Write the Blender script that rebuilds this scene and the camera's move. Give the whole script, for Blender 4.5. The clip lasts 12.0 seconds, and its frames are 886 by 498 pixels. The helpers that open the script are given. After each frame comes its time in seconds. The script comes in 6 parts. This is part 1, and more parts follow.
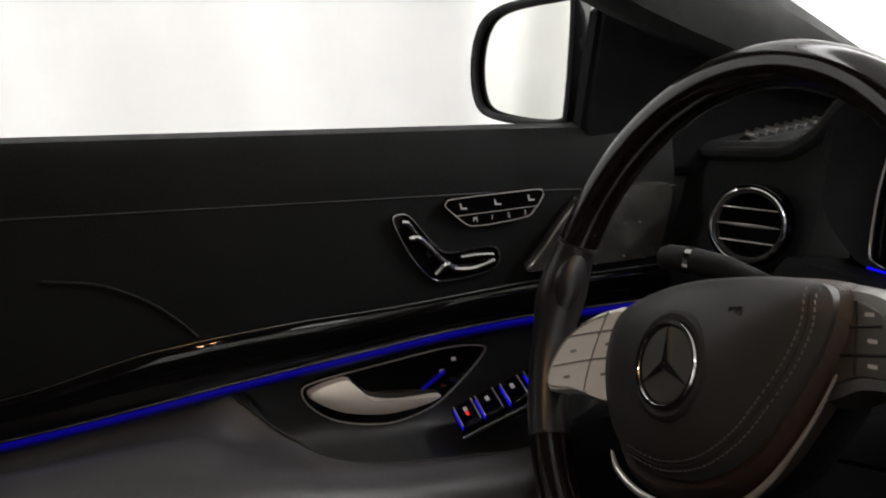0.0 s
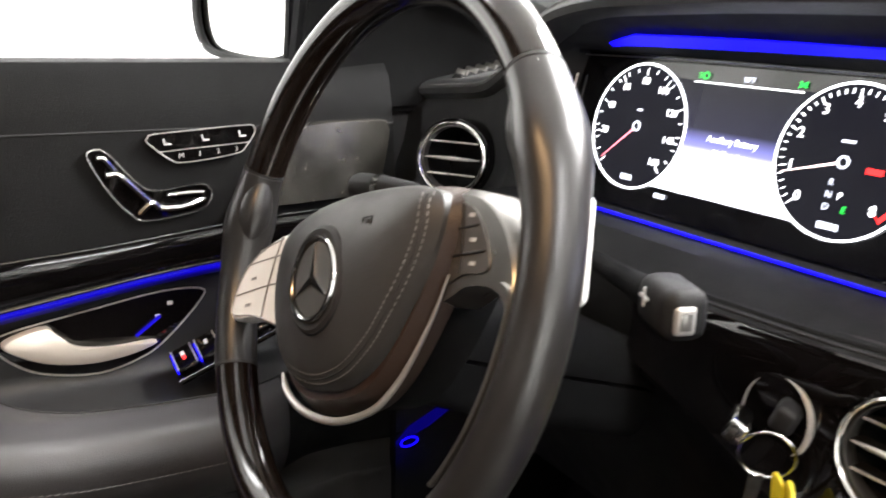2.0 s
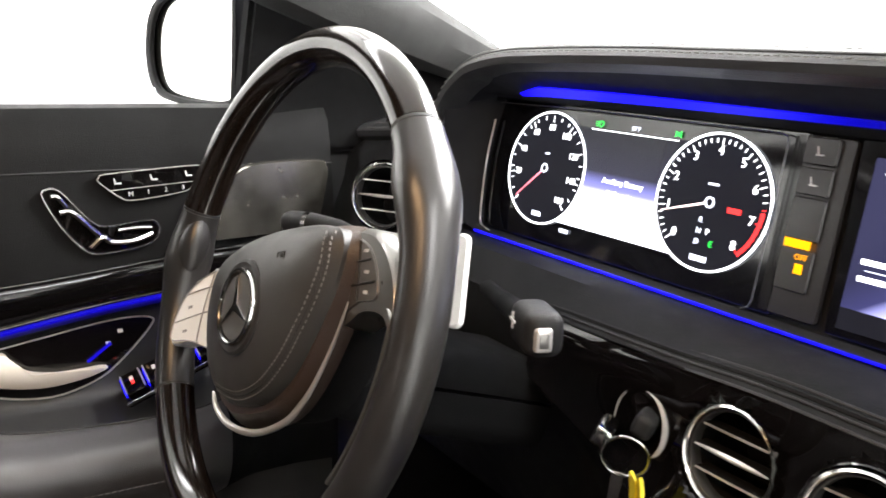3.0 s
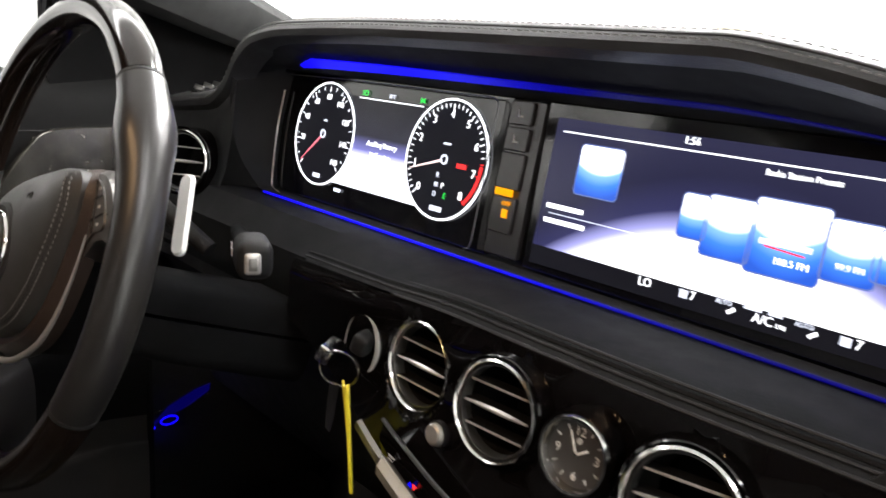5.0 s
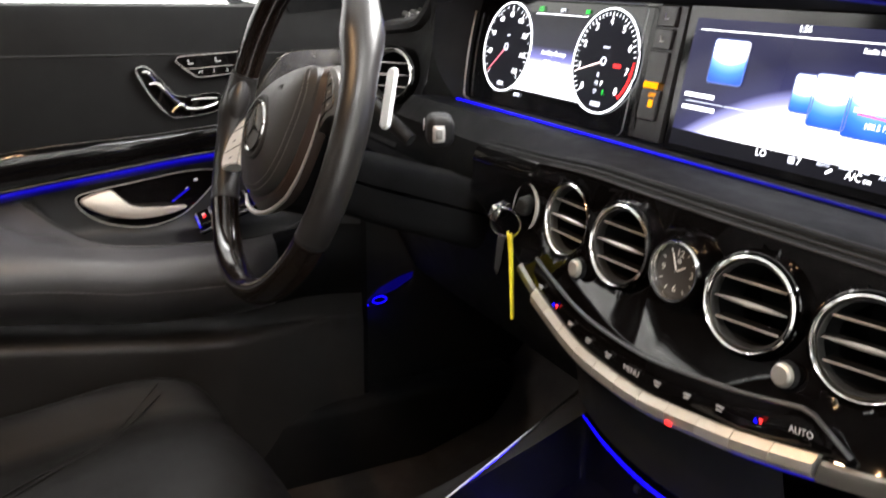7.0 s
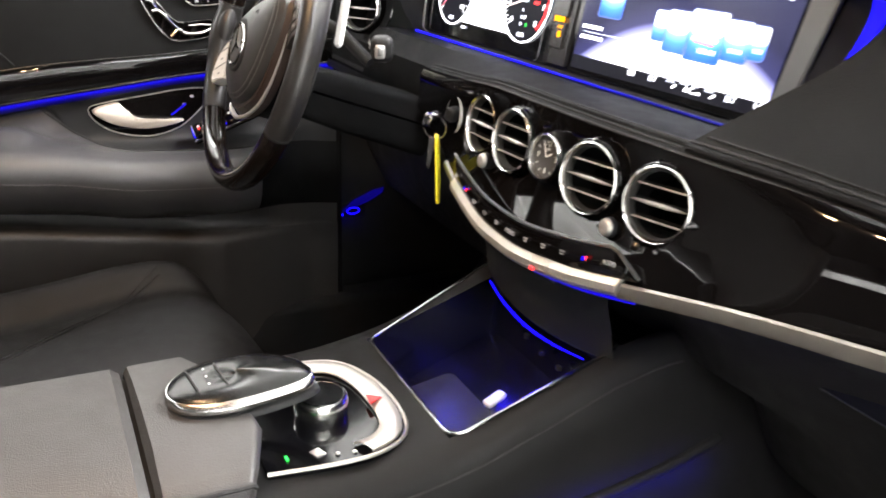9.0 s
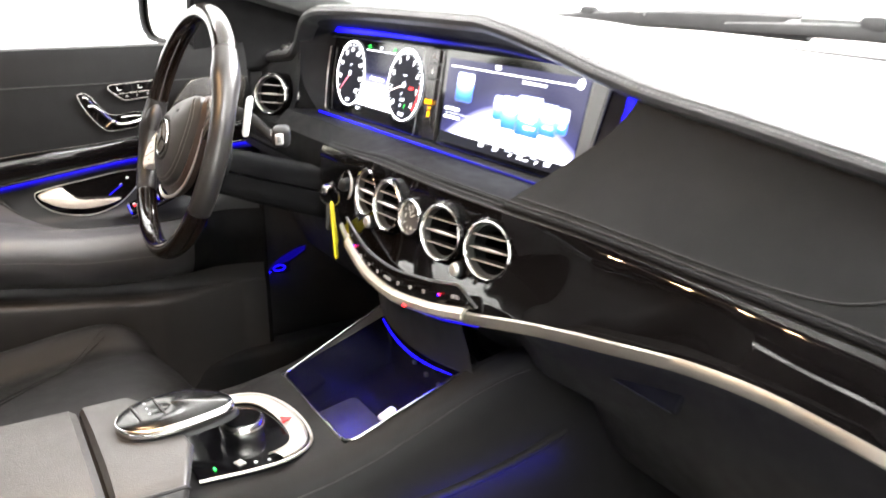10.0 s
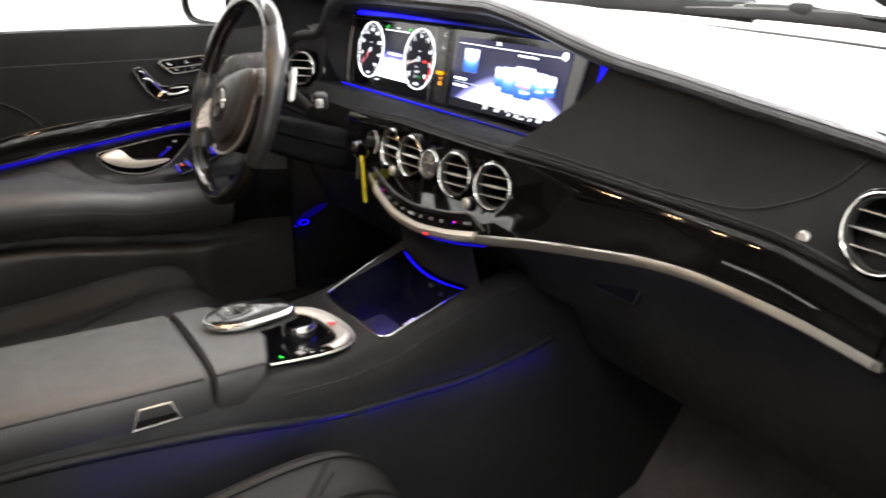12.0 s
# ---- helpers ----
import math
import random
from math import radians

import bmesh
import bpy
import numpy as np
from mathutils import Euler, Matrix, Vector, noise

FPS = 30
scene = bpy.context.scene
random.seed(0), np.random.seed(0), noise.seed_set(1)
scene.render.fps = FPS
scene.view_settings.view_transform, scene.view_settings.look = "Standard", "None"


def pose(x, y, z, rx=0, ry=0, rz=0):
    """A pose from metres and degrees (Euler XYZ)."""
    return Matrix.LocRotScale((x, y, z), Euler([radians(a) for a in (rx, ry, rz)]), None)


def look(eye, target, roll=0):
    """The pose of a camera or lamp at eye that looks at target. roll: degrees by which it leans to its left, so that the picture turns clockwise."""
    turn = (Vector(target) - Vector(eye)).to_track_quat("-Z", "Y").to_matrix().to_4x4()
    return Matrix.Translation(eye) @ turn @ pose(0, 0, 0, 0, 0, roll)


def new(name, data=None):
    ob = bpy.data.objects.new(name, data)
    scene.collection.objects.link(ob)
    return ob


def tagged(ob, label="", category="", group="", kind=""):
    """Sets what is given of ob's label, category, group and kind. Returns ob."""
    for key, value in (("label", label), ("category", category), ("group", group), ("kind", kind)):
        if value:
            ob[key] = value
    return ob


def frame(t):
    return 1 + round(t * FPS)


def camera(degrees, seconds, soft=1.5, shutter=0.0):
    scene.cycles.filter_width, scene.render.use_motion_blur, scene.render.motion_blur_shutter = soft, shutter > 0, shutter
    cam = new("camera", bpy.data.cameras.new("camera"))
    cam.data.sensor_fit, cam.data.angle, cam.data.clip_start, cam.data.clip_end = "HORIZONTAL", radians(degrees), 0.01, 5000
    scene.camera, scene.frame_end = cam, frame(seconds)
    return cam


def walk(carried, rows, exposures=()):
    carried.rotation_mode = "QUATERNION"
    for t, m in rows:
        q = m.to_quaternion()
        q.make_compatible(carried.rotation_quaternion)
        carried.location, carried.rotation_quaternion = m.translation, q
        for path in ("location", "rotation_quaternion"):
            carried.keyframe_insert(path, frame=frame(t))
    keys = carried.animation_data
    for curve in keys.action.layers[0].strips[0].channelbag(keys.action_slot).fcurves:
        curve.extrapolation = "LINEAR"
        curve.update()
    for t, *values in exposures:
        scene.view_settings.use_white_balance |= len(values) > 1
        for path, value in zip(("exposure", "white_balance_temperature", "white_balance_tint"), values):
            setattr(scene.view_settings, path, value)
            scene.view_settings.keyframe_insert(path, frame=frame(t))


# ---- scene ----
cam = camera(55.5, 12.0, soft=1.6, shutter=0.55)
PATH = [
    (0, (-0.001, -0.463, 0.836), (-1.839, 0.172, 0.367), -0.4),
    (0.5, (-0.004, -0.467, 0.828), (-1.797, 0.258, 0.319), -0.7),
    (1, (0.012, -0.444, 0.814), (-1.74, 0.361, 0.282), -0.4),
    (1.5, (0.015, -0.401, 0.797), (-1.658, 0.543, 0.241), 0.8),
    (2, (0.043, -0.376, 0.808), (-1.587, 0.647, 0.263), 1.4),
    (2.5, (0.083, -0.37, 0.825), (-1.541, 0.688, 0.33), 1.6),
    (3, (0.124, -0.376, 0.829), (-1.487, 0.71, 0.354), 1.7),
    (3.5, (0.148, -0.36, 0.824), (-1.42, 0.787, 0.351), 1.5),
    (3.7, (0.158, -0.351, 0.824), (-1.379, 0.835, 0.344), 1.4),
    (5.3, (0.295, -0.337, 0.811), (-1.158, 0.951, 0.334), 3.4),
    (5.5, (0.315, -0.346, 0.805), (-1.169, 0.907, 0.327), 3.1),
    (6, (0.359, -0.365, 0.818), (-1.204, 0.78, 0.319), 2.5),
    (6.5, (0.399, -0.381, 0.819), (-1.24, 0.624, 0.265), 1.1),
    (7, (0.425, -0.4, 0.798), (-1.27, 0.465, 0.181), 0.7),
    (7.5, (0.463, -0.413, 0.772), (-1.246, 0.378, 0.099), 2.3),
    (7.7, (0.48, -0.42, 0.75), (-1.228, 0.346, 0.045), 3.1),
    (9.3, (0.688, -0.424, 0.825), (-0.963, 0.442, 0.101), 1.4),
    (9.5, (0.725, -0.422, 0.839), (-0.923, 0.467, 0.137), 0.7),
    (10, (0.846, -0.449, 0.876), (-0.796, 0.509, 0.253), -0.5),
    (10.5, (0.942, -0.469, 0.896), (-0.679, 0.541, 0.301), -1.0),
    (11, (0.989, -0.491, 0.887), (-0.565, 0.595, 0.252), -0.4),
    (11.5, (1.038, -0.542, 0.903), (-0.519, 0.518, 0.232), -0.4),
    (12, (1.052, -0.606, 0.898), (-0.567, 0.361, 0.232), -0.5),
]

EXPOSURE = [(0.0, -0.05), (0.6, 0.72), (1.2, 1.4), (2.0, 2.0), (2.7, 2.0), (3.5, 1.8), (5.5, 1.05), (6.5, 1.0), (7.0, 1.65), (7.7, 2.0), (9.4, 2.3), (9.65, 2.35), (9.95, 2.8), (10.5, 2.25), (11.0, 1.62), (12.0, 1.65)]
walk(cam, [(t, look(eye, target, roll)) for t, eye, target, roll in PATH], EXPOSURE)

# ---- light ----
world = bpy.data.worlds.new("room_light")
world.use_nodes = True
scene.world = world
world.node_tree.nodes["Background"].inputs[0].default_value = (0.95, 0.97, 1.0, 1)
world.node_tree.nodes["Background"].inputs[1].default_value = 0.02


def area(name, m, sx, sy, watts, color=(1, 1, 1)):
    la = bpy.data.lights.new(name, "AREA")
    la.shape, la.size, la.size_y, la.energy, la.color = "RECTANGLE", sx, sy, watts, color
    ob = new(name, la)
    ob.matrix_world = m
    return ob


# fluorescent battens under the white ceiling, round the car
LIGHTS = ((0.0, -2.7, 1.8, 0.35), (-1.75, 0.4, 0.30, 3.6), (2.3, -0.9, 0.30, 2.4), (-1.2, 2.9, 1.6, 0.35), (1.2, 2.9, 1.6, 0.35), (0.0, 1.6, 1.8, 0.35))
for bx, by, sx, sy in LIGHTS:
    area("batten_light", pose(bx, by, 2.40), sx, sy, (36 if bx > 2 else 13 if bx < -1.5 else 125 if by < 0 else 80) * sx * sy / 0.6, (1.0, 0.985, 0.985))
# warm reading lamps in the roof console
for dx, dy in ((-0.20, -0.47), (-0.10, -0.50), (0.0, -0.50), (0.10, -0.47)):
    area("reading_light", pose(dx, dy, 1.100), 0.030, 0.012, 0.22, (1.0, 0.62, 0.32))
# blue ambient light of the footwells
area("footwell_light", pose(-0.768, 0.085, 0.262, 0, 115, -35), 0.02, 0.05, 0.0012, (0.02, 0.01, 1.0))
# blue strips under the console's shoulders
for y, z, slope, length in ((-0.37, 0.328, -6, 0.36), (-0.035, 0.320, 4, 0.31)):
    for side in (-1, 1):
        area("console_side_light", pose(side * 0.160, y, z, slope, side * 62, 0), 0.004, length, 0.028, (0.02, 0.01, 1.0))
area("tray_light", pose(-0.012, -0.004, 0.4205, -35), 0.16, 0.006, 0.035, (0.02, 0.01, 1.0))
area("socket_light", pose(-0.020, -0.085, 0.372, -15, 20, 0), 0.030, 0.012, 0.018, (0.02, 0.01, 1.0))
# blue strip under the trim before the passenger
area("trim_light", pose(0.275, 0.0200, 0.5385, 53, -8.9, 9.3), 0.25, 0.004, 0.006, (0.02, 0.01, 1.0))
area("trim_light", pose(0.545, 0.0430, 0.5580, 53, 1.0, 1.0), 0.28, 0.004, 0.006, (0.02, 0.01, 1.0))


# ---- materials ----
def mat(name, color, rough=0.5, metal=0.0, grain=0.0, scale=400.0, vary=0.15, coat=0.0, spec=0.5, rvary=0.1, big=9.0, emit=None, strength=1.0):
    m = bpy.data.materials.new(name)
    m.use_nodes = True
    nt = m.node_tree
    b = nt.nodes["Principled BSDF"]
    b.inputs["Roughness"].default_value, b.inputs["Metallic"].default_value = rough, metal
    b.inputs["Coat Weight"].default_value, b.inputs["Coat Roughness"].default_value = coat, 0.03
    b.inputs["Specular IOR Level"].default_value = spec
    b.inputs["Base Color"].default_value = (*color, 1)
    if emit:
        b.inputs["Emission Color"].default_value = (*emit, 1)
        b.inputs["Emission Strength"].default_value = strength
        return m
    tc = nt.nodes.new("ShaderNodeTexCoord")
    n1 = nt.nodes.new("ShaderNodeTexNoise")
    n1.inputs["Scale"].default_value, n1.inputs["Detail"].default_value = big, 6
    nt.links.new(tc.outputs["Object"], n1.inputs["Vector"])
    ramp = nt.nodes.new("ShaderNodeMapRange")
    ramp.inputs["From Min"].default_value, ramp.inputs["From Max"].default_value = 0.3, 0.7
    ramp.inputs["To Min"].default_value, ramp.inputs["To Max"].default_value = 1 - vary, 1 + vary
    nt.links.new(n1.outputs["Fac"], ramp.inputs["Value"])
    mul = nt.nodes.new("ShaderNodeVectorMath")
    mul.operation = "SCALE"
    mul.inputs[0].default_value = color
    nt.links.new(ramp.outputs["Result"], mul.inputs["Scale"])
    nt.links.new(mul.outputs["Vector"], b.inputs["Base Color"])
    rr = nt.nodes.new("ShaderNodeMapRange")
    rr.inputs["From Min"].default_value, rr.inputs["From Max"].default_value = 0.3, 0.7
    rr.inputs["To Min"].default_value, rr.inputs["To Max"].default_value = max(0.0, rough - rvary * rough), rough + rvary * rough
    n2 = nt.nodes.new("ShaderNodeTexNoise")
    n2.inputs["Scale"].default_value, n2.inputs["Detail"].default_value = big * 5, 4
    nt.links.new(tc.outputs["Object"], n2.inputs["Vector"])
    nt.links.new(n2.outputs["Fac"], rr.inputs["Value"])
    nt.links.new(rr.outputs["Result"], b.inputs["Roughness"])
    if grain:
        v = nt.nodes.new("ShaderNodeTexVoronoi")
        v.inputs["Scale"].default_value = scale
        nt.links.new(tc.outputs["Object"], v.inputs["Vector"])
        bump = nt.nodes.new("ShaderNodeBump")
        bump.inputs["Strength"].default_value, bump.inputs["Distance"].default_value = grain, 0.0006
        nt.links.new(v.outputs["Distance"], bump.inputs["Height"])
        nt.links.new(bump.outputs["Normal"], b.inputs["Normal"])
    return m


def glow(name, color, strength):
    return mat(name, (0.004, 0.004, 0.004), 0.5, spec=0.1, emit=color, strength=strength)


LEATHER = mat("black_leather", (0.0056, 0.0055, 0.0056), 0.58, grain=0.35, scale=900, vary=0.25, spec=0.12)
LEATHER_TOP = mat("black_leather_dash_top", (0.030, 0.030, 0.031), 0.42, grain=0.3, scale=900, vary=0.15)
LEATHER_SEAT = mat("black_seat_leather", (0.0125, 0.0118, 0.0116), 0.48, grain=0.5, scale=700, vary=0.2, spec=0.2)
HUBLEATHER = mat("grained_black_airbag_cover", (0.033, 0.032, 0.0305), 0.48, grain=0.12, scale=800, vary=0.1, spec=0.35)
PAD_LEATHER = mat("black_door_pad_leather", (0.048, 0.046, 0.0475), 0.36, grain=0.30, scale=900, vary=0.12, spec=0.75)
ARM_LEATHER = mat("black_armrest_leather", (0.029, 0.0275, 0.0265), 0.45, grain=0.4, scale=900, vary=0.12)
SOFT = mat("soft_black_plastic", (0.0105, 0.0104, 0.0107), 0.58, grain=0.3, scale=1300, vary=0.2, spec=0.22)
MATTBLACK = mat("matt_black_plastic", (0.0072, 0.0072, 0.0075), 0.9, grain=0.2, scale=1300, vary=0.2, spec=0.08)
LACQUER = mat("black_lacquer_trim", (0.0035, 0.003, 0.003), 0.035, vary=0.3, rvary=0.2, spec=0.42)
RIMWOOD = mat("dark_lacquered_wood", (0.009, 0.006, 0.0045), 0.14, coat=0.10, vary=0.12, big=12, spec=0.42, rvary=0.0)
RIMLEATHER = mat("smooth_black_wheel_leather", (0.0155, 0.0143, 0.0135), 0.32, vary=0.08, rvary=0.02, spec=0.6)
PADBROWN = mat("dark_brown_leather", (0.036, 0.023, 0.017), 0.42, grain=0.3, scale=1000, vary=0.2)
TOGGLE = mat("pale_champagne_metal", (0.66, 0.62, 0.54), 0.42, metal=0.85, vary=0.06, rvary=0.2)
PALE = mat("pale_satin_plastic", (0.80, 0.78, 0.74), 0.38, metal=0.0, vary=0.05)
TRIM = mat("champagne_satin_metal", (0.22, 0.208, 0.187), 0.44, metal=0.9, vary=0.06, rvary=0.2)
DULL = mat("dull_dark_metal", (0.16, 0.16, 0.16), 0.35, metal=0.9, vary=0.08)
SHELF = mat("matt_black_leather", (0.0105, 0.0105, 0.0112), 0.7, grain=0.4, scale=900, vary=0.2, spec=0.12)
INSET = mat("dark_grey_key_plastic", (0.085, 0.082, 0.078), 0.32, metal=0.3, vary=0.08)
ARMSILVER = mat("dark_satin_spoke_metal", (0.25, 0.243, 0.232), 0.30, metal=0.9, vary=0.06)
STUD = mat("grey_button_plastic", (0.21, 0.205, 0.195), 0.32, metal=0.9, vary=0.06)
CHROME = mat("polished_chrome", (0.50, 0.49, 0.465), 0.16, metal=1.0, vary=0.05)
LEVER = mat("warm_satin_metal", (0.80, 0.72, 0.62), 0.42, metal=0.55, vary=0.06, rvary=0.2)
BRUSHED = mat("brushed_metal", (0.62, 0.61, 0.59), 0.24, metal=1.0, vary=0.05)
SATIN = mat("satin_aluminium", (0.66, 0.63, 0.58), 0.38, metal=0.8, vary=0.06, rvary=0.2)
SILVER = mat("silver_painted_plastic", (0.52, 0.51, 0.49), 0.35, metal=0.6, vary=0.06)
BUTTONBLACK = mat("semi_gloss_black_buttons", (0.024, 0.023, 0.023), 0.24, vary=0.1)
GLASSBLACK = mat("black_screen_glass", (0.004, 0.004, 0.005), 0.09, vary=0.1)
CARPET = mat("black_carpet", (0.045, 0.036, 0.031), 0.95, grain=0.8, scale=500, vary=0.4)
RUBBER = mat("black_rubber", (0.012, 0.012, 0.012), 0.7, vary=0.2)
BODY = mat("black_car_paint", (0.006, 0.006, 0.007), 0.2, coat=1.0, vary=0.1)
HEADLINER = mat("dark_headliner_cloth", (0.008, 0.008, 0.008), 0.9, grain=0.5, scale=900, vary=0.1)
PILLARCLOTH = mat("dark_grey_pillar_cloth", (0.022, 0.0225, 0.022), 0.85, grain=0.5, scale=900, vary=0.15)
KEYGAP = mat("mid_grey_key_print", (0.26, 0.25, 0.24), 0.6, vary=0.1)
POCKET = mat("satin_black_pocket_panel", (0.017, 0.017, 0.0175), 0.46, grain=0.2, scale=1300, vary=0.12, spec=0.5)
HOOD = mat("matt_black_hood_lining", (0.018, 0.018, 0.0185), 0.8, grain=0.2, scale=1300, vary=0.15, spec=0.15)
CONSOLE = mat("black_console_leather", (0.0090, 0.0087, 0.0085), 0.55, grain=0.35, scale=900, vary=0.2, spec=0.16)
LOWER = mat("black_lower_dash_plastic", (0.0135, 0.0127, 0.0120), 0.6, grain=0.3, scale=1300, vary=0.2, spec=0.2)
JAMB = mat("black_jamb_plastic", (0.0035, 0.0035, 0.0036), 0.5, vary=0.2, spec=0.15)
THREAD = mat("pale_grey_thread", (0.13, 0.127, 0.123), 0.7, vary=0.1)
CURTAIN = mat("white_curtain_cloth", (0.72, 0.72, 0.705), 0.9, vary=0.05, big=3)
CONCRETE = mat("grey_concrete_floor", (0.35, 0.35, 0.34), 0.6, vary=0.2, big=2)
WHITEPAINT = mat("white_paint", (0.80, 0.80, 0.79), 0.7, vary=0.04, big=2)
CREAM = mat("cream_painted_post", (0.62, 0.57, 0.44), 0.6, vary=0.06)
MIRROR = mat("mirror_glass", (0.86, 0.87, 0.84), 0.02, metal=1.0, vary=0.0, rvary=0.0)
DISC = mat("dark_grey_emblem_disc", (0.055, 0.055, 0.053), 0.45, vary=0.1, spec=0.5)
TRAYBLACK = mat("glossy_black_tray_plastic", (0.006, 0.006, 0.0065), 0.22, vary=0.2, spec=0.45)
PALMTOP = mat("satin_black_touch_surface", (0.006, 0.006, 0.006), 0.20, vary=0.1, spec=0.45)
YELLOW = mat("yellow_plastic_tag", (0.72, 0.60, 0.03), 0.4, vary=0.08)
DIALFACE = mat("grey_dial_face", (0.075, 0.072, 0.069), 0.35, metal=0.3, vary=0.2)
MARK = mat("pale_printed_mark", (0.55, 0.55, 0.55), 0.6, vary=0.05)
REDPAINT = mat("red_print", (0.65, 0.04, 0.04), 0.4, vary=0.1)
BLUE = glow("blue_ambient_light", (0.004, 0.001, 1.0), 0.75)
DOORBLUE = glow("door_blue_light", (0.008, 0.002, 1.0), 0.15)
# two weak emissions paint the line's glow on the groove below it
DOORSPILL = glow("painted_door_glow_spill", (0.012, 0.003, 1.0), 0.065)
DOORSPILL_LOW = glow("painted_faint_door_spill", (0.012, 0.003, 1.0), 0.022)
BLUEDIM = glow("dim_blue_ambient_light", (0.012, 0.002, 1.0), 0.16)
FOOTBLUE = glow("faint_blue_light", (0.012, 0.002, 1.0), 0.03)
W_ON = glow("white_screen_light", (0.93, 0.95, 1.0), 1.3)
W_DIM = glow("soft_white_screen_light", (0.80, 0.84, 1.0), 0.8)
RED_ON = glow("red_screen_light", (1.0, 0.03, 0.03), 0.9)
GREEN_ON = glow("green_telltale_light", (0.03, 0.75, 0.08), 0.8)
ORANGE_ON = glow("orange_telltale_light", (1.0, 0.36, 0.0), 0.7)
CARDEDGE = glow("card_edge_light", (0.10, 0.14, 0.34), 0.8)
NEEDLE = glow("pale_needle_light", (1.0, 0.75, 0.72), 1.0)
REDNEEDLE = glow("red_needle_light", (1.0, 0.22, 0.28), 0.9)
DARKSCREEN = glow("dark_screen_light", (0.003, 0.003, 0.005), 1.0)


def gradient_screen(name, stops, height, strength, tilt=0.0, roughness=0.15):
    """A lit screen whose picture runs from bottom to top through the given colours."""
    m = bpy.data.materials.new(name)
    m.use_nodes = True
    nt = m.node_tree
    b = nt.nodes["Principled BSDF"]
    b.inputs["Base Color"].default_value, b.inputs["Roughness"].default_value = (0.004, 0.004, 0.005, 1), roughness
    b.inputs["Specular IOR Level"].default_value = 0.12
    tc = nt.nodes.new("ShaderNodeTexCoord")
    sep = nt.nodes.new("ShaderNodeSeparateXYZ")
    nt.links.new(tc.outputs["Object"], sep.inputs[0])
    sq = nt.nodes.new("ShaderNodeMath")
    sq.operation = "MULTIPLY"
    nt.links.new(sep.outputs["X"], sq.inputs[0])
    nt.links.new(sep.outputs["X"], sq.inputs[1])
    bend = nt.nodes.new("ShaderNodeMath")
    bend.operation = "MULTIPLY_ADD"
    bend.inputs[1].default_value = tilt
    nt.links.new(sq.outputs[0], bend.inputs[0])
    nt.links.new(sep.outputs["Z"], bend.inputs[2])
    mr = nt.nodes.new("ShaderNodeMapRange")
    mr.inputs["From Min"].default_value, mr.inputs["From Max"].default_value = -height / 2, height / 2
    nt.links.new(bend.outputs[0], mr.inputs["Value"])
    ramp = nt.nodes.new("ShaderNodeValToRGB")
    els = ramp.color_ramp.elements
    while len(els) < len(stops):
        els.new(0.5)
    for e, (p, c) in zip(els, stops):
        e.position, e.color = p, (*c, 1)
    nt.links.new(mr.outputs["Result"], ramp.inputs["Fac"])
    nt.links.new(ramp.outputs["Color"], b.inputs["Emission Color"])
    b.inputs["Emission Strength"].default_value = strength
    return m


def fading_glow(name, color, strength, x0, x1, low):
    """A glow whose strength falls smoothly along X, from x0 to x1."""
    m = glow(name, color, strength)
    nt = m.node_tree
    tc, sep, mr = (nt.nodes.new("ShaderNode" + k) for k in ("TexCoord", "SeparateXYZ", "MapRange"))
    mr.interpolation_type = "SMOOTHSTEP"
    for key, v in (("From Min", x0), ("From Max", x1), ("To Min", strength), ("To Max", strength * low)):
        mr.inputs[key].default_value = v
    nt.links.new(tc.outputs["Object"], sep.inputs[0])
    nt.links.new(sep.outputs["X"], mr.inputs["Value"])
    nt.links.new(mr.outputs["Result"], nt.nodes["Principled BSDF"].inputs["Emission Strength"])
    return m


FADEBAND = fading_glow("fading_blue_light_band", (0.004, 0.001, 1.0), 0.75, -0.46, -0.08, 0.05)
# the dimming is put into the emission, for the lip that hides the line
FADEBLUE = fading_glow("fading_blue_light_line", (0.004, 0.001, 1.0), 0.75, -0.40, 0.05, 0.10)

# ---- mesh helpers ----
def part(name, bm, material, parent=None, label="", m=None, sharp=35):
    me = bpy.data.meshes.new(name)
    bmesh.ops.recalc_face_normals(bm, faces=bm.faces[:])
    bm.to_mesh(me)
    bm.free()
    me.polygons.foreach_set("use_smooth", [True] * len(me.polygons))
    me.set_sharp_from_angle(angle=radians(sharp))
    me.materials.append(material)
    ob = new(name, me)
    ob.parent = parent
    if m is not None:
        ob.matrix_local = m
    if label:
        ob["label"] = label
    return ob


def thing(name, label, category, m=None, group="", kind=""):
    ob = new(name)
    ob.empty_display_size = 0.05
    if m is not None:
        ob.matrix_world = m
    return tagged(ob, label, category, group, kind)


def spline(xs, ys):
    """A smooth function through the knots, with no overshoot."""
    xs, ys = np.array(xs, float), np.array(ys, float)
    d = np.diff(ys) / np.diff(xs)
    s = np.zeros(len(xs))
    s[0], s[-1] = d[0], d[-1]
    for i in range(1, len(xs) - 1):
        s[i] = 0 if d[i - 1] * d[i] <= 0 else 2 * d[i - 1] * d[i] / (d[i - 1] + d[i])

    def f(x):
        x = min(max(x, xs[0]), xs[-1])
        i = min(int(np.searchsorted(xs, x, side="right")) - 1, len(xs) - 2)
        h = xs[i + 1] - xs[i]
        u = (x - xs[i]) / h
        return float((1 + 2 * u) * (1 - u) ** 2 * ys[i] + u * (1 - u) ** 2 * h * s[i] + u * u * (3 - 2 * u) * ys[i + 1] + u * u * (u - 1) * h * s[i + 1])
    return f


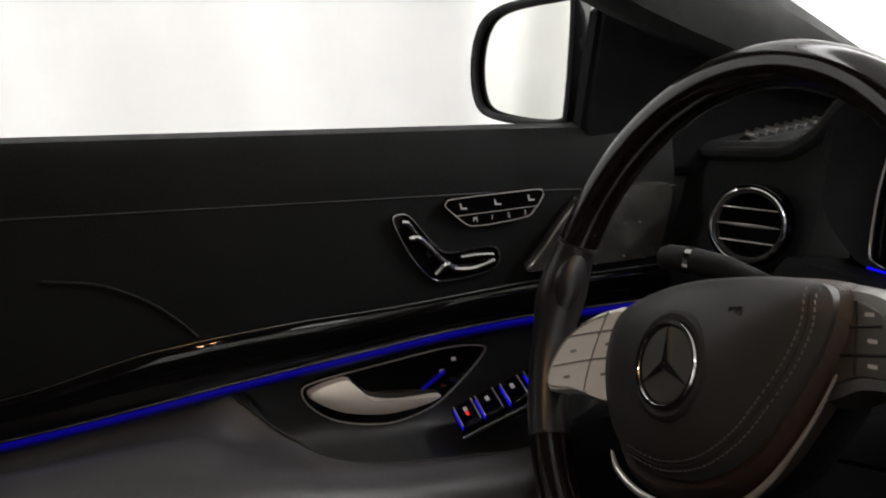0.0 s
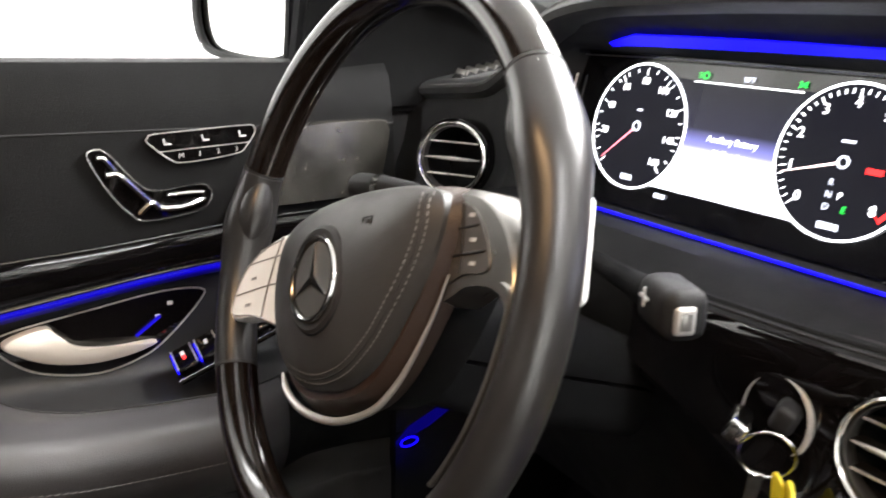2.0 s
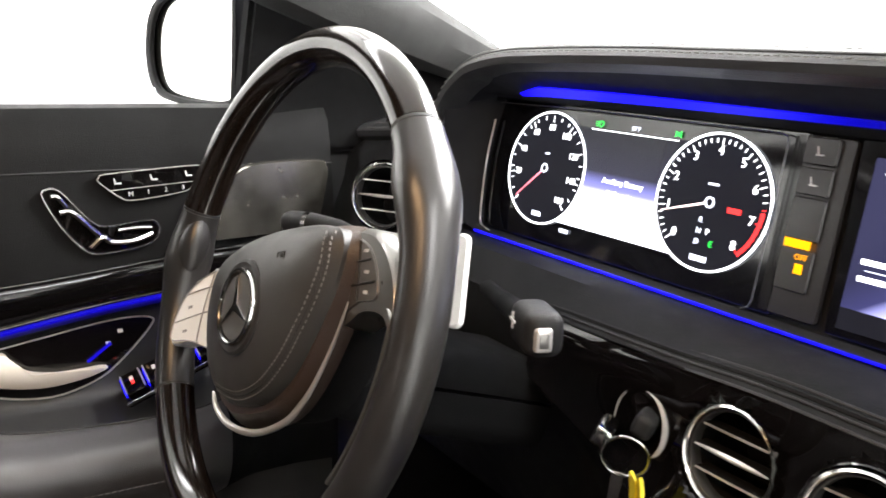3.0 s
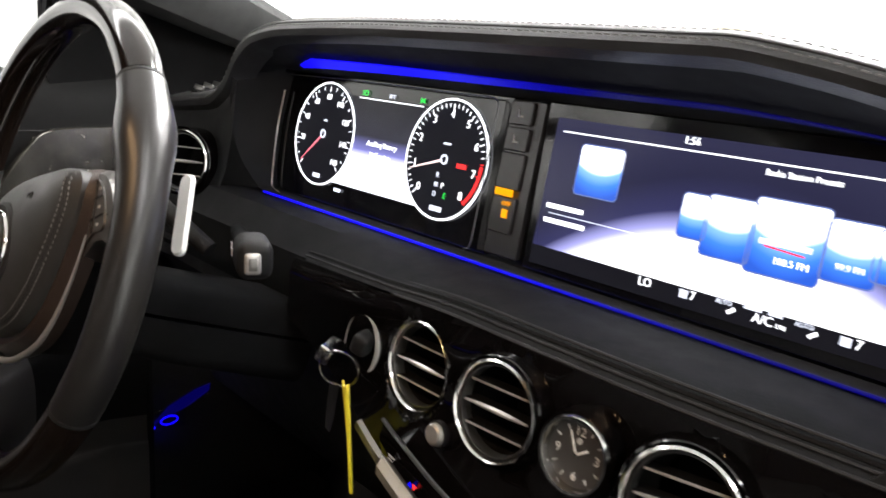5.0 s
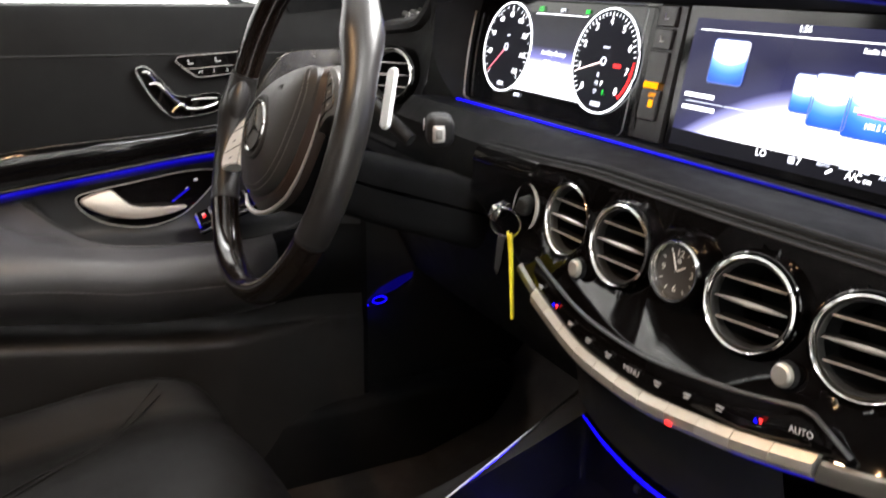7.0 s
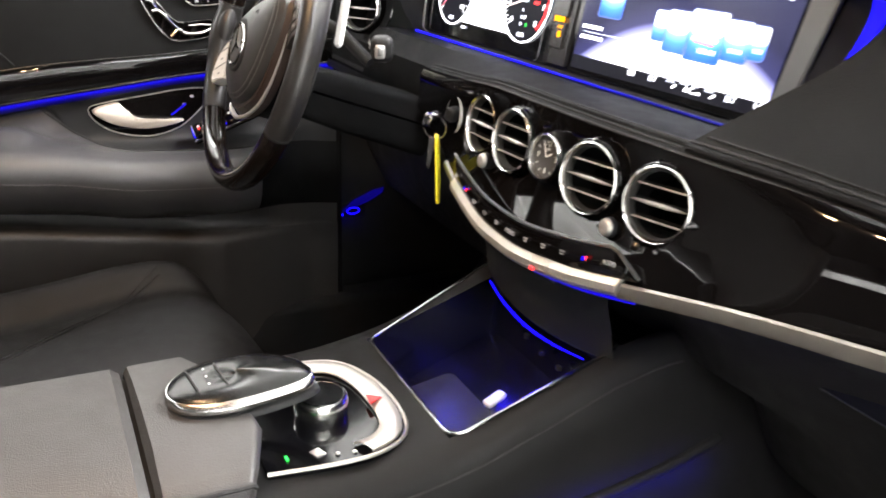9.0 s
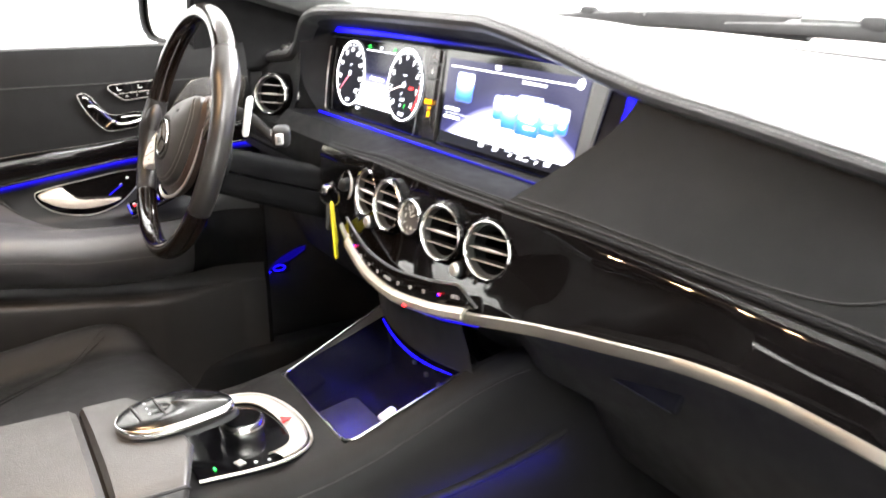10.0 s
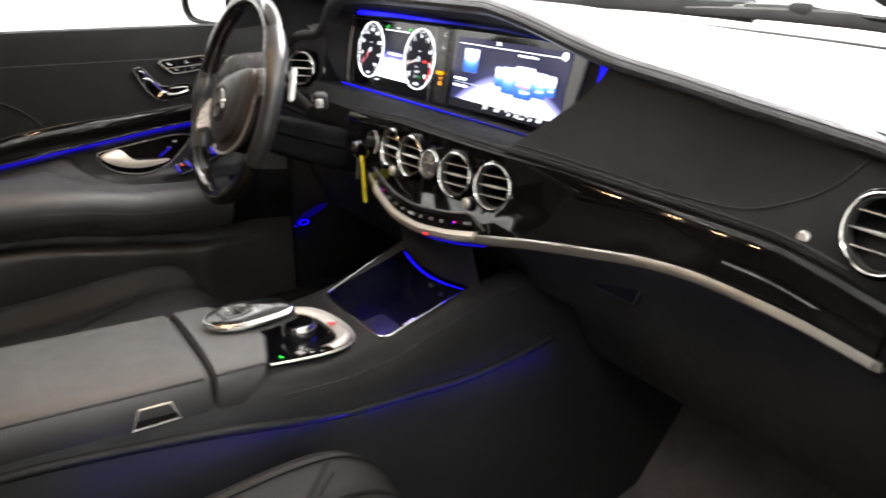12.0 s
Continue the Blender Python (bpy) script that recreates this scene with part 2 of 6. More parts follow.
def smooth_line(pts, n, closed=False):
    """Catmull-Rom through 2D or 3D points."""
    p = [np.array(q, float) for q in pts]
    out, k = [], len(p)
    segs = k if closed else k - 1
    for i in range(segs):
        a = p[(i - 1) % k] if closed or i > 0 else 2 * p[0] - p[1]
        b, c = p[i], p[(i + 1) % k]
        e = p[(i + 2) % k] if closed or i + 2 < k else 2 * p[-1] - p[-2]
        for j in range(n):
            t = j / n
            out.append(0.5 * ((2 * b) + (c - a) * t + (2 * a - 5 * b + 4 * c - e) * t * t + (3 * b - a - 3 * c + e) * t ** 3))
    if not closed:
        out.append(p[-1])
    return out


def loft(rows, thick=0.0, close_v=False, close_u=False, caps=False):
    bm = bmesh.new()
    vs = [[bm.verts.new(tuple(p)) for p in r] for r in rows]
    nr, nc = len(vs), len(vs[0])
    for i in range(nr if close_u else nr - 1):
        for j in range(nc if close_v else nc - 1):
            a, b, c, d = vs[i][j], vs[i][(j + 1) % nc], vs[(i + 1) % nr][(j + 1) % nc], vs[(i + 1) % nr][j]
            if len({a, b, c, d}) == 4:
                bm.faces.new((a, b, c, d))
    if caps:
        bm.faces.new(vs[0])
        bm.faces.new(vs[-1])
    if thick:
        bmesh.ops.recalc_face_normals(bm, faces=bm.faces[:])
        bmesh.ops.solidify(bm, geom=bm.faces[:], thickness=thick)
    return bm


def box(sx, sy, sz, bevel=0.002, seg=2, bm=None, m=None):
    out = bm or bmesh.new()
    r = bmesh.ops.create_cube(out, size=1.0, matrix=(m or Matrix()) @ Matrix.Diagonal((sx, sy, sz, 1)))
    if bevel:
        es = list({e for v in r["verts"] for e in v.link_edges})
        bmesh.ops.bevel(out, geom=es, offset=bevel, segments=seg, profile=0.5, affect="EDGES", clamp_overlap=True)
    return out


def lathe(profile, n=32, closed=False, bm=None, m=None):
    """Turns (radius, height) pairs about the local -Y axis, which points out of the surface."""
    out = bm or bmesh.new()
    m = m or Matrix()
    rings = []
    for r, h in profile:
        rings.append([out.verts.new(m @ Vector((r * math.cos(2 * math.pi * k / n), -h, r * math.sin(2 * math.pi * k / n)))) for k in range(n)])
    for a, b in zip(rings, rings[1:] + ([rings[0]] if closed else [])):
        for k in range(n):
            out.faces.new((a[k], a[(k + 1) % n], b[(k + 1) % n], b[k]))
    if not closed:
        out.faces.new(rings[-1])
        out.faces.new(rings[0])
    return out


def sweep(path, radius, n=10, closed=False, flat=1.0, up=(0, 0, 1), bm=None):
    """A rod along a path; radius may be a list; flat squeezes it along up."""
    out = bm or bmesh.new()
    pts = [Vector(p) for p in path]
    k = len(pts)
    rings = []
    for i, p in enumerate(pts):
        a = pts[(i - 1) % k] if closed or i else pts[0]
        b = pts[(i + 1) % k] if closed or i < k - 1 else pts[-1]
        t = (b - a).normalized()
        side = t.cross(Vector(up)).normalized()
        v = side.cross(t).normalized()
        r = radius[i] if isinstance(radius, (list, tuple)) else radius
        rings.append([out.verts.new(p + side * (r * math.cos(q)) + v * (r * flat * math.sin(q))) for q in (2 * math.pi * j / n for j in range(n))])
    for i in range(k if closed else k - 1):
        a, b = rings[i], rings[(i + 1) % k]
        for j in range(n):
            out.faces.new((a[j], a[(j + 1) % n], b[(j + 1) % n], b[j]))
    if not closed:
        out.faces.new(rings[0])
        out.faces.new(rings[-1])
    return out


def plate(outline, depth, bevel=0.001, bm=None, m=None, dome=0.0):
    """A slab with the outline (x, z) in its own plane, its face towards local -Y, from y = 0 back to y = depth."""
    out = bm or bmesh.new()
    m = m or Matrix()
    cx, cz = sum(p[0] for p in outline) / len(outline), sum(p[1] for p in outline) / len(outline)
    size = max(max(abs(p[0] - cx), abs(p[1] - cz)) for p in outline)
    loops = [(0.0, depth, 1.0), (0.0, bevel, 1.0), (bevel, 0.0, 1.0)]
    if dome:
        loops += [(size * 0.22, -dome * 0.45, 1), (size * 0.5, -dome * 0.82, 1), (size * 0.75, -dome * 0.97, 1)]
    rings = []
    for inset, y, _ in loops:
        ring = []
        for px, pz in outline:
            f = max(0.02, 1 - inset / max(1e-6, size))
            ring.append(out.verts.new(m @ Vector((cx + (px - cx) * f, y, cz + (pz - cz) * f))))
        rings.append(ring)
    k = len(outline)
    for a, b in zip(rings, rings[1:]):
        for j in range(k):
            out.faces.new((a[j], a[(j + 1) % k], b[(j + 1) % k], b[j]))
    out.faces.new(rings[0])
    out.faces.new(rings[-1])
    return out


def rrect(w, h, r, n=5, cx=0.0, cz=0.0):
    out = []
    for qx, qz, a0 in ((1, 1, 0), (-1, 1, 90), (-1, -1, 180), (1, -1, 270)):
        for k in range(n + 1):
            a = radians(a0 + 90 * k / n)
            out.append((cx + qx * (w / 2 - r) + r * math.cos(a), cz + qz * (h / 2 - r) + r * math.sin(a)))
    return out


def writing(name, words, size, material, parent, m, align="CENTER", depth=0.0002):
    """Letters in the built-in font, standing in the local XZ plane and read from -Y."""
    cu = bpy.data.curves.new(name, "FONT")
    cu.body, cu.size, cu.align_x, cu.align_y, cu.extrude, cu.resolution_u = words, size, align, "CENTER", depth, 2
    tmp = bpy.data.objects.new("letters", cu)
    me = bpy.data.meshes.new_from_object(tmp)
    bpy.data.objects.remove(tmp)
    bpy.data.curves.remove(cu)
    me.materials.clear()
    me.materials.append(material)
    ob = new(name, me)
    ob.parent = parent
    ob.matrix_local = m @ pose(0, 0, 0, 90)
    return ob

# ---- the room round the car ----
def pleats(x0, y0, x1, y1, seed, amp=0.16, z0=-0.45, z1=2.45, step=0.035):
    """Rows of a hanging pleated curtain between two points of the plan."""
    rng = random.Random(seed)
    length = math.hypot(x1 - x0, y1 - y0)
    ux, uy = (x1 - x0) / length, (y1 - y0) / length
    ph = [rng.uniform(0, 6.28) for _ in range(6)]
    rows = []
    for k in range(7):
        h = k / 6
        row = []
        for i in range(int(length / step) + 1):
            s = i * step
            w = math.sin(s * 10 + ph[0] + 0.5 * math.sin(s * 2.3 + ph[1])) * (0.55 + 0.45 * math.sin(s * 1.7 + ph[2])) + 0.4 * math.sin(s * 19 + ph[3] + h * 1.2) * math.sin(s * 0.9 + ph[4])
            s2 = s + 0.10 * math.sin(s * 1.3 + ph[5]) * (1 - h) + 0.14 * (1 - h)
            row.append((x0 + ux * s2 - uy * w * amp * (1.25 - 0.5 * h), y0 + uy * s2 + ux * w * amp * (1.25 - 0.5 * h), z0 + (z1 - z0) * h))
        rows.append(row)
    return loft(rows, thick=0.004)


GROUND = -0.45
for i, (x0, y0, x1, y1) in enumerate(((-2.05, -3.8, -2.05, 3.9), (-2.5, 3.7, 3.5, 3.7), (3.2, 4.0, 3.2, -3.9), (3.5, -3.6, -2.5, -3.6))):
    tagged(part("curtain", pleats(x0, y0, x1, y1, 11 + i), CURTAIN), "white pleated cloth curtain hanging round the parked car", "curtain", "curtains round the car", "structure")
tagged(part("floor", box(8.0, 10.0, 0.1, 0, m=pose(0.5, 0, GROUND - 0.05)), CONCRETE), "plain grey concrete garage floor under the car", "floor", kind="structure")
tagged(part("ceiling", box(8.0, 10.0, 0.1, 0, m=pose(0.5, 0, 2.52)), WHITEPAINT), "plain white painted garage ceiling with light battens", "ceiling", kind="structure")
# taken as a pillar; its hidden lower part is not built
duct = thing("duct", "upper part of a cream painted square post, up to the ceiling", "duct", kind="structure")
part("shaft", box(0.12, 0.10, 1.60, 0.01, m=pose(-1.137, 2.05, 1.67)), CREAM, duct)

# ---- dashboard lines ----
edge_z = spline([-0.80, -0.70, -0.65, -0.61, -0.575, -0.53, -0.46, -0.30, 0.0, 0.05, 0.10, 0.15, 0.20, 0.27, 0.36, 0.46, 0.55, 0.62, 0.70, 0.80],
                [0.722, 0.732, 0.738, 0.757, 0.790, 0.810, 0.820, 0.824, 0.823, 0.817, 0.807, 0.795, 0.782, 0.767, 0.756, 0.743, 0.733, 0.726, 0.713, 0.698])
edge_y = spline([-0.80, -0.6, -0.5, 0.0, 0.15, 0.3, 0.5, 0.7, 0.8], [0.10, 0.095, 0.085, 0.085, 0.094, 0.110, 0.116, 0.106, 0.10])
wood_z = spline([-0.36, -0.23, -0.12, 0.0, 0.15, 0.25, 0.40, 0.55, 0.67, 0.76], [0.622, 0.632, 0.640, 0.641, 0.640, 0.638, 0.634, 0.631, 0.612, 0.590])
wood_y = spline([-0.36, -0.2, 0.0, 0.15, 0.25, 0.40, 0.55, 0.76], [0.045, 0.028, 0.020, 0.028, 0.040, 0.049, 0.053, 0.053])
trim_z = spline([-0.36, -0.25, -0.17, -0.13, -0.05, 0.0, 0.08, 0.15, 0.25, 0.33, 0.42, 0.50, 0.59, 0.69, 0.76], [0.575, 0.560, 0.541, 0.531, 0.516, 0.515, 0.523, 0.535, 0.552, 0.564, 0.577, 0.583, 0.580, 0.569, 0.558])
trim_y = spline([-0.36, -0.25, -0.15, -0.05, 0.0, 0.08, 0.15, 0.25, 0.35, 0.45, 0.76], [0.035, 0.012, -0.012, -0.024, -0.026, -0.022, -0.011, 0.011, 0.026, 0.034, 0.035])
cowl_z = lambda x: 0.785 - 0.055 * x * x
SLOPE = 0.185
disp_y = lambda z: 0.151 + SLOPE * (z - 0.716)


def steps(a, b, n):
    return [a + (b - a) * k / n for k in range(n + 1)]


R = 0.0332
VENTS = ((-0.153, 0.021, 0.597, 0), (-0.0645, 0.007, 0.601, 4), (0.0665, 0.007, 0.5995, 12), (0.142, 0.020, 0.5975, 16))
# openings of the lacquer panel for vents and clock: centre, inner and outer radius, depth
HOLES = [(x, z, 0.0325, 0.0362, 0.055) for x, y, z, yaw in VENTS] + [(0.0015, 0.602, 0.0225, 0.0256, 0.03)]


def wood_at(x, s, off=0.0):
    """A point of the lacquer panel: s = 0 at its upper edge, 1 at the trim strip; off: metres proud of it."""
    k = min(1.0, max(0.0, (x - 0.165) / 0.14))
    k = k * k * (3 - 2 * k)
    f = (1 - k) * s ** 2.6 + k * (1 - (1 - s) ** 1.6)
    e = min(1.0, max(0.0, -x / 0.12))
    roll = (0.0024 + 0.0040 * e) * (1 - max(0.0, 1 - s / (0.16 + 0.16 * e)) ** 2)
    y = wood_y(x) + (trim_y(x) - wood_y(x)) * f - roll * (1 - s) - off
    z = wood_z(x) + (trim_z(x) - wood_z(x)) * s
    for hx, hz, r0, r1, depth in HOLES:
        w = min(1.0, max(0.0, (r1 - math.hypot(x - hx, z - hz)) / (r1 - r0)))
        y += depth * w * w * (3 - 2 * w)
    return (x, y, z)


def panel_at(x, s, off=0.0):
    """A point of the passenger's leather panel: s = 0 under the dash edge, 1 at the lacquer panel."""
    y0, z0, y1, z1 = edge_y(x) + 0.012, edge_z(x) - 0.010, wood_y(x) + 0.002, wood_z(x) + 0.001
    bulge = 0.014 - 0.041 * math.exp(-((x - 0.695) / 0.085) ** 2)
    return (x, y0 + (y1 - y0) * s + bulge * math.sin(math.pi * s) - off, z0 + (z1 - z0) * s)


dash = thing("dashboard", "black leather dashboard with black lacquer trim and blue ambient light", "dashboard")

# leather top with a rolled front edge
rows = []
for x in steps(-0.80, 0.80, 130):
    ye, ze, zc = edge_y(x), edge_z(x), cowl_z(x)
    prof = [(ye + 0.030, ze - 0.016), (ye + 0.010, ze - 0.012), (ye + 0.001, ze - 0.006), (ye - 0.001, ze), (ye + 0.003, ze + 0.005), (ye + 0.012, ze + 0.009)]
    for k in range(1, 11):
        f = k / 10
        prof.append((ye + 0.012 + (0.435 - ye - 0.012) * f, (ze + 0.009) * (1 - f) + zc * f + 0.010 * math.sin(math.pi * f) ** 0.8))
    rows.append([(x, y, z) for y, z in prof])
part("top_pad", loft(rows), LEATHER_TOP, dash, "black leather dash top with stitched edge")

# double row of stitches behind the front edge
bm = bmesh.new()
x = -0.74
while x < 0.74:
    ye, ze = edge_y(x), edge_z(x)
    d = (edge_z(x + 0.005) - edge_z(x)) / 0.005
    for dy, dz in ((0.0095, 0.0092), (0.0005, 0.0035)):
        box(0.0044, 0.0007, 0.0009, 0, bm=bm, m=pose(x, ye + dy, ze + dz, 0, -math.degrees(math.atan(d)), 0))
    x += 0.0068
tagged(part("stitching", bm, THREAD, dash, "pale thread stitches"), kind="stuff")
part("edge_welt", sweep([(x, edge_y(x) + 0.0045, edge_z(x) + 0.0062) for x in steps(-0.6, 0.76, 120)], 0.0010, 6), LEATHER_TOP, dash)

# recess with the screens
part("screen_backing", plate([(-0.60, -0.075), (0.175, -0.075), (0.185, 0.070), (-0.60, 0.070)], 0.004, 0.001, m=pose(0, disp_y(0.712) + 0.009, 0.712, -math.degrees(math.atan(SLOPE)))), SOFT, dash)
top = [(x, edge_y(x) + 0.010, edge_z(x) - 0.011) for x in steps(-0.565, 0.222, 40)]
right = smooth_line([(0.224, 0.140, 0.763), (0.216, 0.147, 0.748), (0.196, 0.142, 0.712), (0.164, 0.129, 0.671), (0.128, 0.118, 0.647)], 5)
bottom = [(x, 0.116, 0.645) for x in steps(0.120, -0.545, 40)]
left = smooth_line([(-0.560, 0.114, 0.650), (-0.590, 0.108, 0.680), (-0.602, 0.102, 0.725), (-0.590, 0.098, 0.772)], 6)
outer = [tuple(p) for p in top + list(right) + bottom + list(left)]


def glass_point(x, z, off=0.0):
    return (x, disp_y(z) - off, z)


i_top = [glass_point(x, 0.7765) for x in steps(-0.572, 0.165, 40)]
i_right = [glass_point(0.169 - 0.026 * k / 20 - 0.026 * (k / 20) ** 6, 0.774 - 0.126 * k / 20) for k in range(21)]
i_bottom = [glass_point(x, 0.6455) for x in steps(0.112, -0.555, 40)]
i_left = [glass_point(-0.565 - 0.010 * math.sin(math.pi * k / 18), 0.648 + 0.126 * k / 18) for k in range(19)]
inner = i_top + i_right + i_bottom + i_left


def ring_at(k, t, off=0.0):
    a, b = Vector(outer[k]), Vector(inner[k])
    p = a.lerp(b, t)
    return (p.x, p.y - off + 0.006 * math.sin(math.pi * t), p.z - (off if k < 41 else 0))


part("screen_recess", loft([[ring_at(k, t) for k in range(len(outer))] for t in (0, 0.2, 0.4, 0.6, 0.8, 1.0)], close_v=True), HOOD, dash)
# blue light band under the hood, a wedge that thins out
rows = []
for k in range(3, 38):
    x = outer[k][0]
    w = min(1.0, (k - 2) / 3.0) * (0.80 * (1 - (k - 3) / 34.5) ** 1.3 + 0.12)
    rows.append([ring_at(k, 0.66 - 0.32 * w * u, 0.003) for u in (0, 0.5, 1.0)])
part("blue_light_band", loft(rows, thick=0.001), FADEBAND, dash, "glowing blue light band")
rows = []
for k in range(41, 60):
    u = (k - 41) / 18
    rows.append([ring_at(k, t, 0.0045) for t in (0.02, 0.02 + 0.26 * (1 - u), 0.025 + 0.52 * (1 - u) ** 0.9)])
part("blue_light_band", loft(rows, thick=0.001), BLUE, dash, "glowing blue light band")
part("blue_light_line", sweep([(x, 0.1125, 0.6475) for x in steps(-0.545, 0.120, 70)], 0.0013, 6), FADEBLUE, dash, "thin glowing blue line")
part("bezel_line", sweep([glass_point(x, 0.6445, 0.006) for x in steps(-0.55, 0.118, 60)] + [glass_point(0.145 + 0.021 * u, 0.664 + 0.108 * u, 0.006) for u in (0.0, 0.3, 0.7, 1.0)], 0.0005, 6), SOFT, dash, "thin satin metal line")
part("bezel_line", sweep(smooth_line([glass_point(-0.545, 0.6445, 0.006), glass_point(-0.560, 0.648, 0.006), glass_point(-0.566, 0.660, 0.006), glass_point(-0.572, 0.71, 0.006), glass_point(-0.570, 0.755, 0.006)], 5), 0.0010, 6), SATIN, dash, "thin satin metal line")

part("bezel_line", sweep([glass_point(x, z, 0.0075) for x, z in ((-0.562, 0.7725), (-0.45, 0.7745), (-0.24, 0.7745), (-0.2345, 0.7725), (-0.2325, 0.768), (-0.2325, 0.656), (-0.2345, 0.651), (-0.240, 0.6485))], 0.0006, 6), DULL, dash, "thin satin metal line")

# leather shelf between the screens and the lacquer panel
rows = []
for x in steps(-0.60, 0.20, 60):
    yw, zw = (wood_y(x), wood_z(x)) if x > -0.36 else (wood_y(-0.36), wood_z(-0.36))
    rows.append([(x, y, z) for y, z in ((0.165, 0.638), (0.118, 0.6435), (0.108, 0.6455), (0.095, 0.6465), (0.075, 0.6475), ((yw + 0.075) / 2 + 0.004, (zw + 0.649) / 2 + 0.003), (yw + 0.010, zw + 0.004), (yw + 0.004, zw))])
part("shelf_pad", loft(rows), SHELF, dash)
lip = [x for x in steps(-0.36, 0.16, 50)]
part("shelf_lip", sweep([(x, wood_y(x) + 0.013, wood_z(x) + 0.0048) for x in lip], 0.0026, 8), LEATHER, dash, "rolled leather lip")
part("shelf_groove", sweep([(x, wood_y(x) + 0.0185, wood_z(x) + 0.0062) for x in lip], 0.0012, 6), RUBBER, dash)
part("shelf_groove", sweep([(x, wood_y(x) + 0.0075, wood_z(x) + 0.0032) for x in lip], 0.0010, 6), RUBBER, dash)

# passenger's panel, from the screen recess to the end of the dash
left_x = spline([0, 0.35, 0.65, 1.0], [0.250, 0.222, 0.186, 0.140])
rows = []
for s in steps(0, 1, 16):
    rows.append([panel_at(left_x(s) + (0.725 - left_x(s)) * u, s) for u in steps(0, 1, 60)])
fill = [[tuple(p), tuple(Vector(p).lerp(Vector(panel_at(left_x(k / 20), k / 20)), 0.5) + Vector((0, -0.002, 0))), panel_at(left_x(k / 20), k / 20)] for k, p in enumerate(right)]
part("recess_corner", loft([[tuple(Vector(fill[0][0]) + Vector((-0.01, 0.004, 0.022))), tuple(Vector(fill[0][1]) + Vector((0, 0.004, 0.014))), tuple(Vector(fill[0][2]) + Vector((0, 0.004, 0.010)))]] + fill), LEATHER, dash)
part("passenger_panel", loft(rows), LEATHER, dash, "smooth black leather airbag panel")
# airbag seam: a stitched groove that runs along the foot and turns up before the vent
seam = [panel_at(x, s, 0.0008) for x, s in smooth_line([(0.16, 0.895), (0.25, 0.89), (0.35, 0.888), (0.41, 0.882), (0.465, 0.865), (0.515, 0.80), (0.560, 0.57), (0.588, 0.30), (0.606, 0.0)], 10)]
part("seam", sweep(seam, 0.0011, 6, up=(0, 1, 0)), RUBBER, dash)

# end of the dash by the driver's door
rows = []
for x in steps(-0.80, -0.590, 14):
    ye, ze = edge_y(x), edge_z(x)
    rows.append([(x, y, z) for y, z in ((ye + 0.010, ze - 0.010), (0.098, 0.705), (0.090, 0.665), (0.074, 0.625), (0.050, 0.60), (0.045, 0.58))])
part("end_panel", loft(rows), SOFT, dash)

# lacquer panel
rows = [[wood_at(x, s) for s in steps(0, 1, 40)] for x in steps(-0.36, 0.180, 200)[:-1] + steps(0.180, 0.692, 60)]
part("lacquer_panel", loft(rows, thick=-0.004), LACQUER, dash, "glossy black lacquer trim panel")
part("edge_groove", sweep([(x, wood_y(x) - 0.0005, wood_z(x) + 0.0008) for x in steps(-0.20, 0.692, 90)], 0.0012, 6), RUBBER, dash)
part("panel_roll", sweep([(x, wood_y(x) + 0.0055, wood_z(x) + 0.0058) for x in steps(0.150, 0.692, 70)], 0.0042, 10), LEATHER, dash, "rolled leather lip")
part("edge_groove", sweep([(x, wood_y(x) + 0.0062, wood_z(x) + 0.0112) for x in steps(0.150, 0.692, 70)], 0.0013, 6), RUBBER, dash)
part("panel_end", loft([[wood_at(x, s, -0.001) for s in steps(0, 1, 12)] for x in steps(0.694, 0.740, 6)], thick=-0.004), LACQUER, dash, "black end piece of the panel")
# satin trim strip along the foot of the panel
rows = []
for x in steps(0.150, 0.692, 70):
    y, z = trim_y(x), trim_z(x)
    w = 1 - 0.38 * min(1.0, max(0.0, (x - 0.33) / 0.30))  # the strip tapers towards the end of the dash
    rows.append([(x, y + 0.003, z - 0.0098 * w), (x, y - 0.0060, z - 0.0104 * w), (x, y - 0.0086, z - 0.0094 * w), (x, y - 0.0090, z - 0.0070 * w), (x, y - 0.0066, z + 0.0010), (x, y - 0.0045, z + 0.0026), (x, y + 0.003, z + 0.0028)])
part("trim_strip", loft(rows, close_v=True, caps=True), TRIM, dash, "satin aluminium trim strip")
part("trim_strip", sweep([(x, trim_y(x) - 0.002, trim_z(x) - 0.001) for x in steps(-0.19, -0.151, 8)], 0.005, 8), TRIM, dash, "satin aluminium trim strip")
part("trim_end", box(0.010, 0.012, 0.010, 0.003, m=pose(0.695, trim_y(0.692) - 0.001, trim_z(0.692) - 0.003)), TRIM, dash)
# label plate and round loudspeaker on the dash top
def top_at(x, y):
    ye, ze = edge_y(x), edge_z(x)
    f = (y - ye - 0.012) / (0.435 - ye - 0.012)
    return (ze + 0.009) * (1 - f) + cowl_z(x) * f + 0.010 * math.sin(math.pi * f) ** 0.8


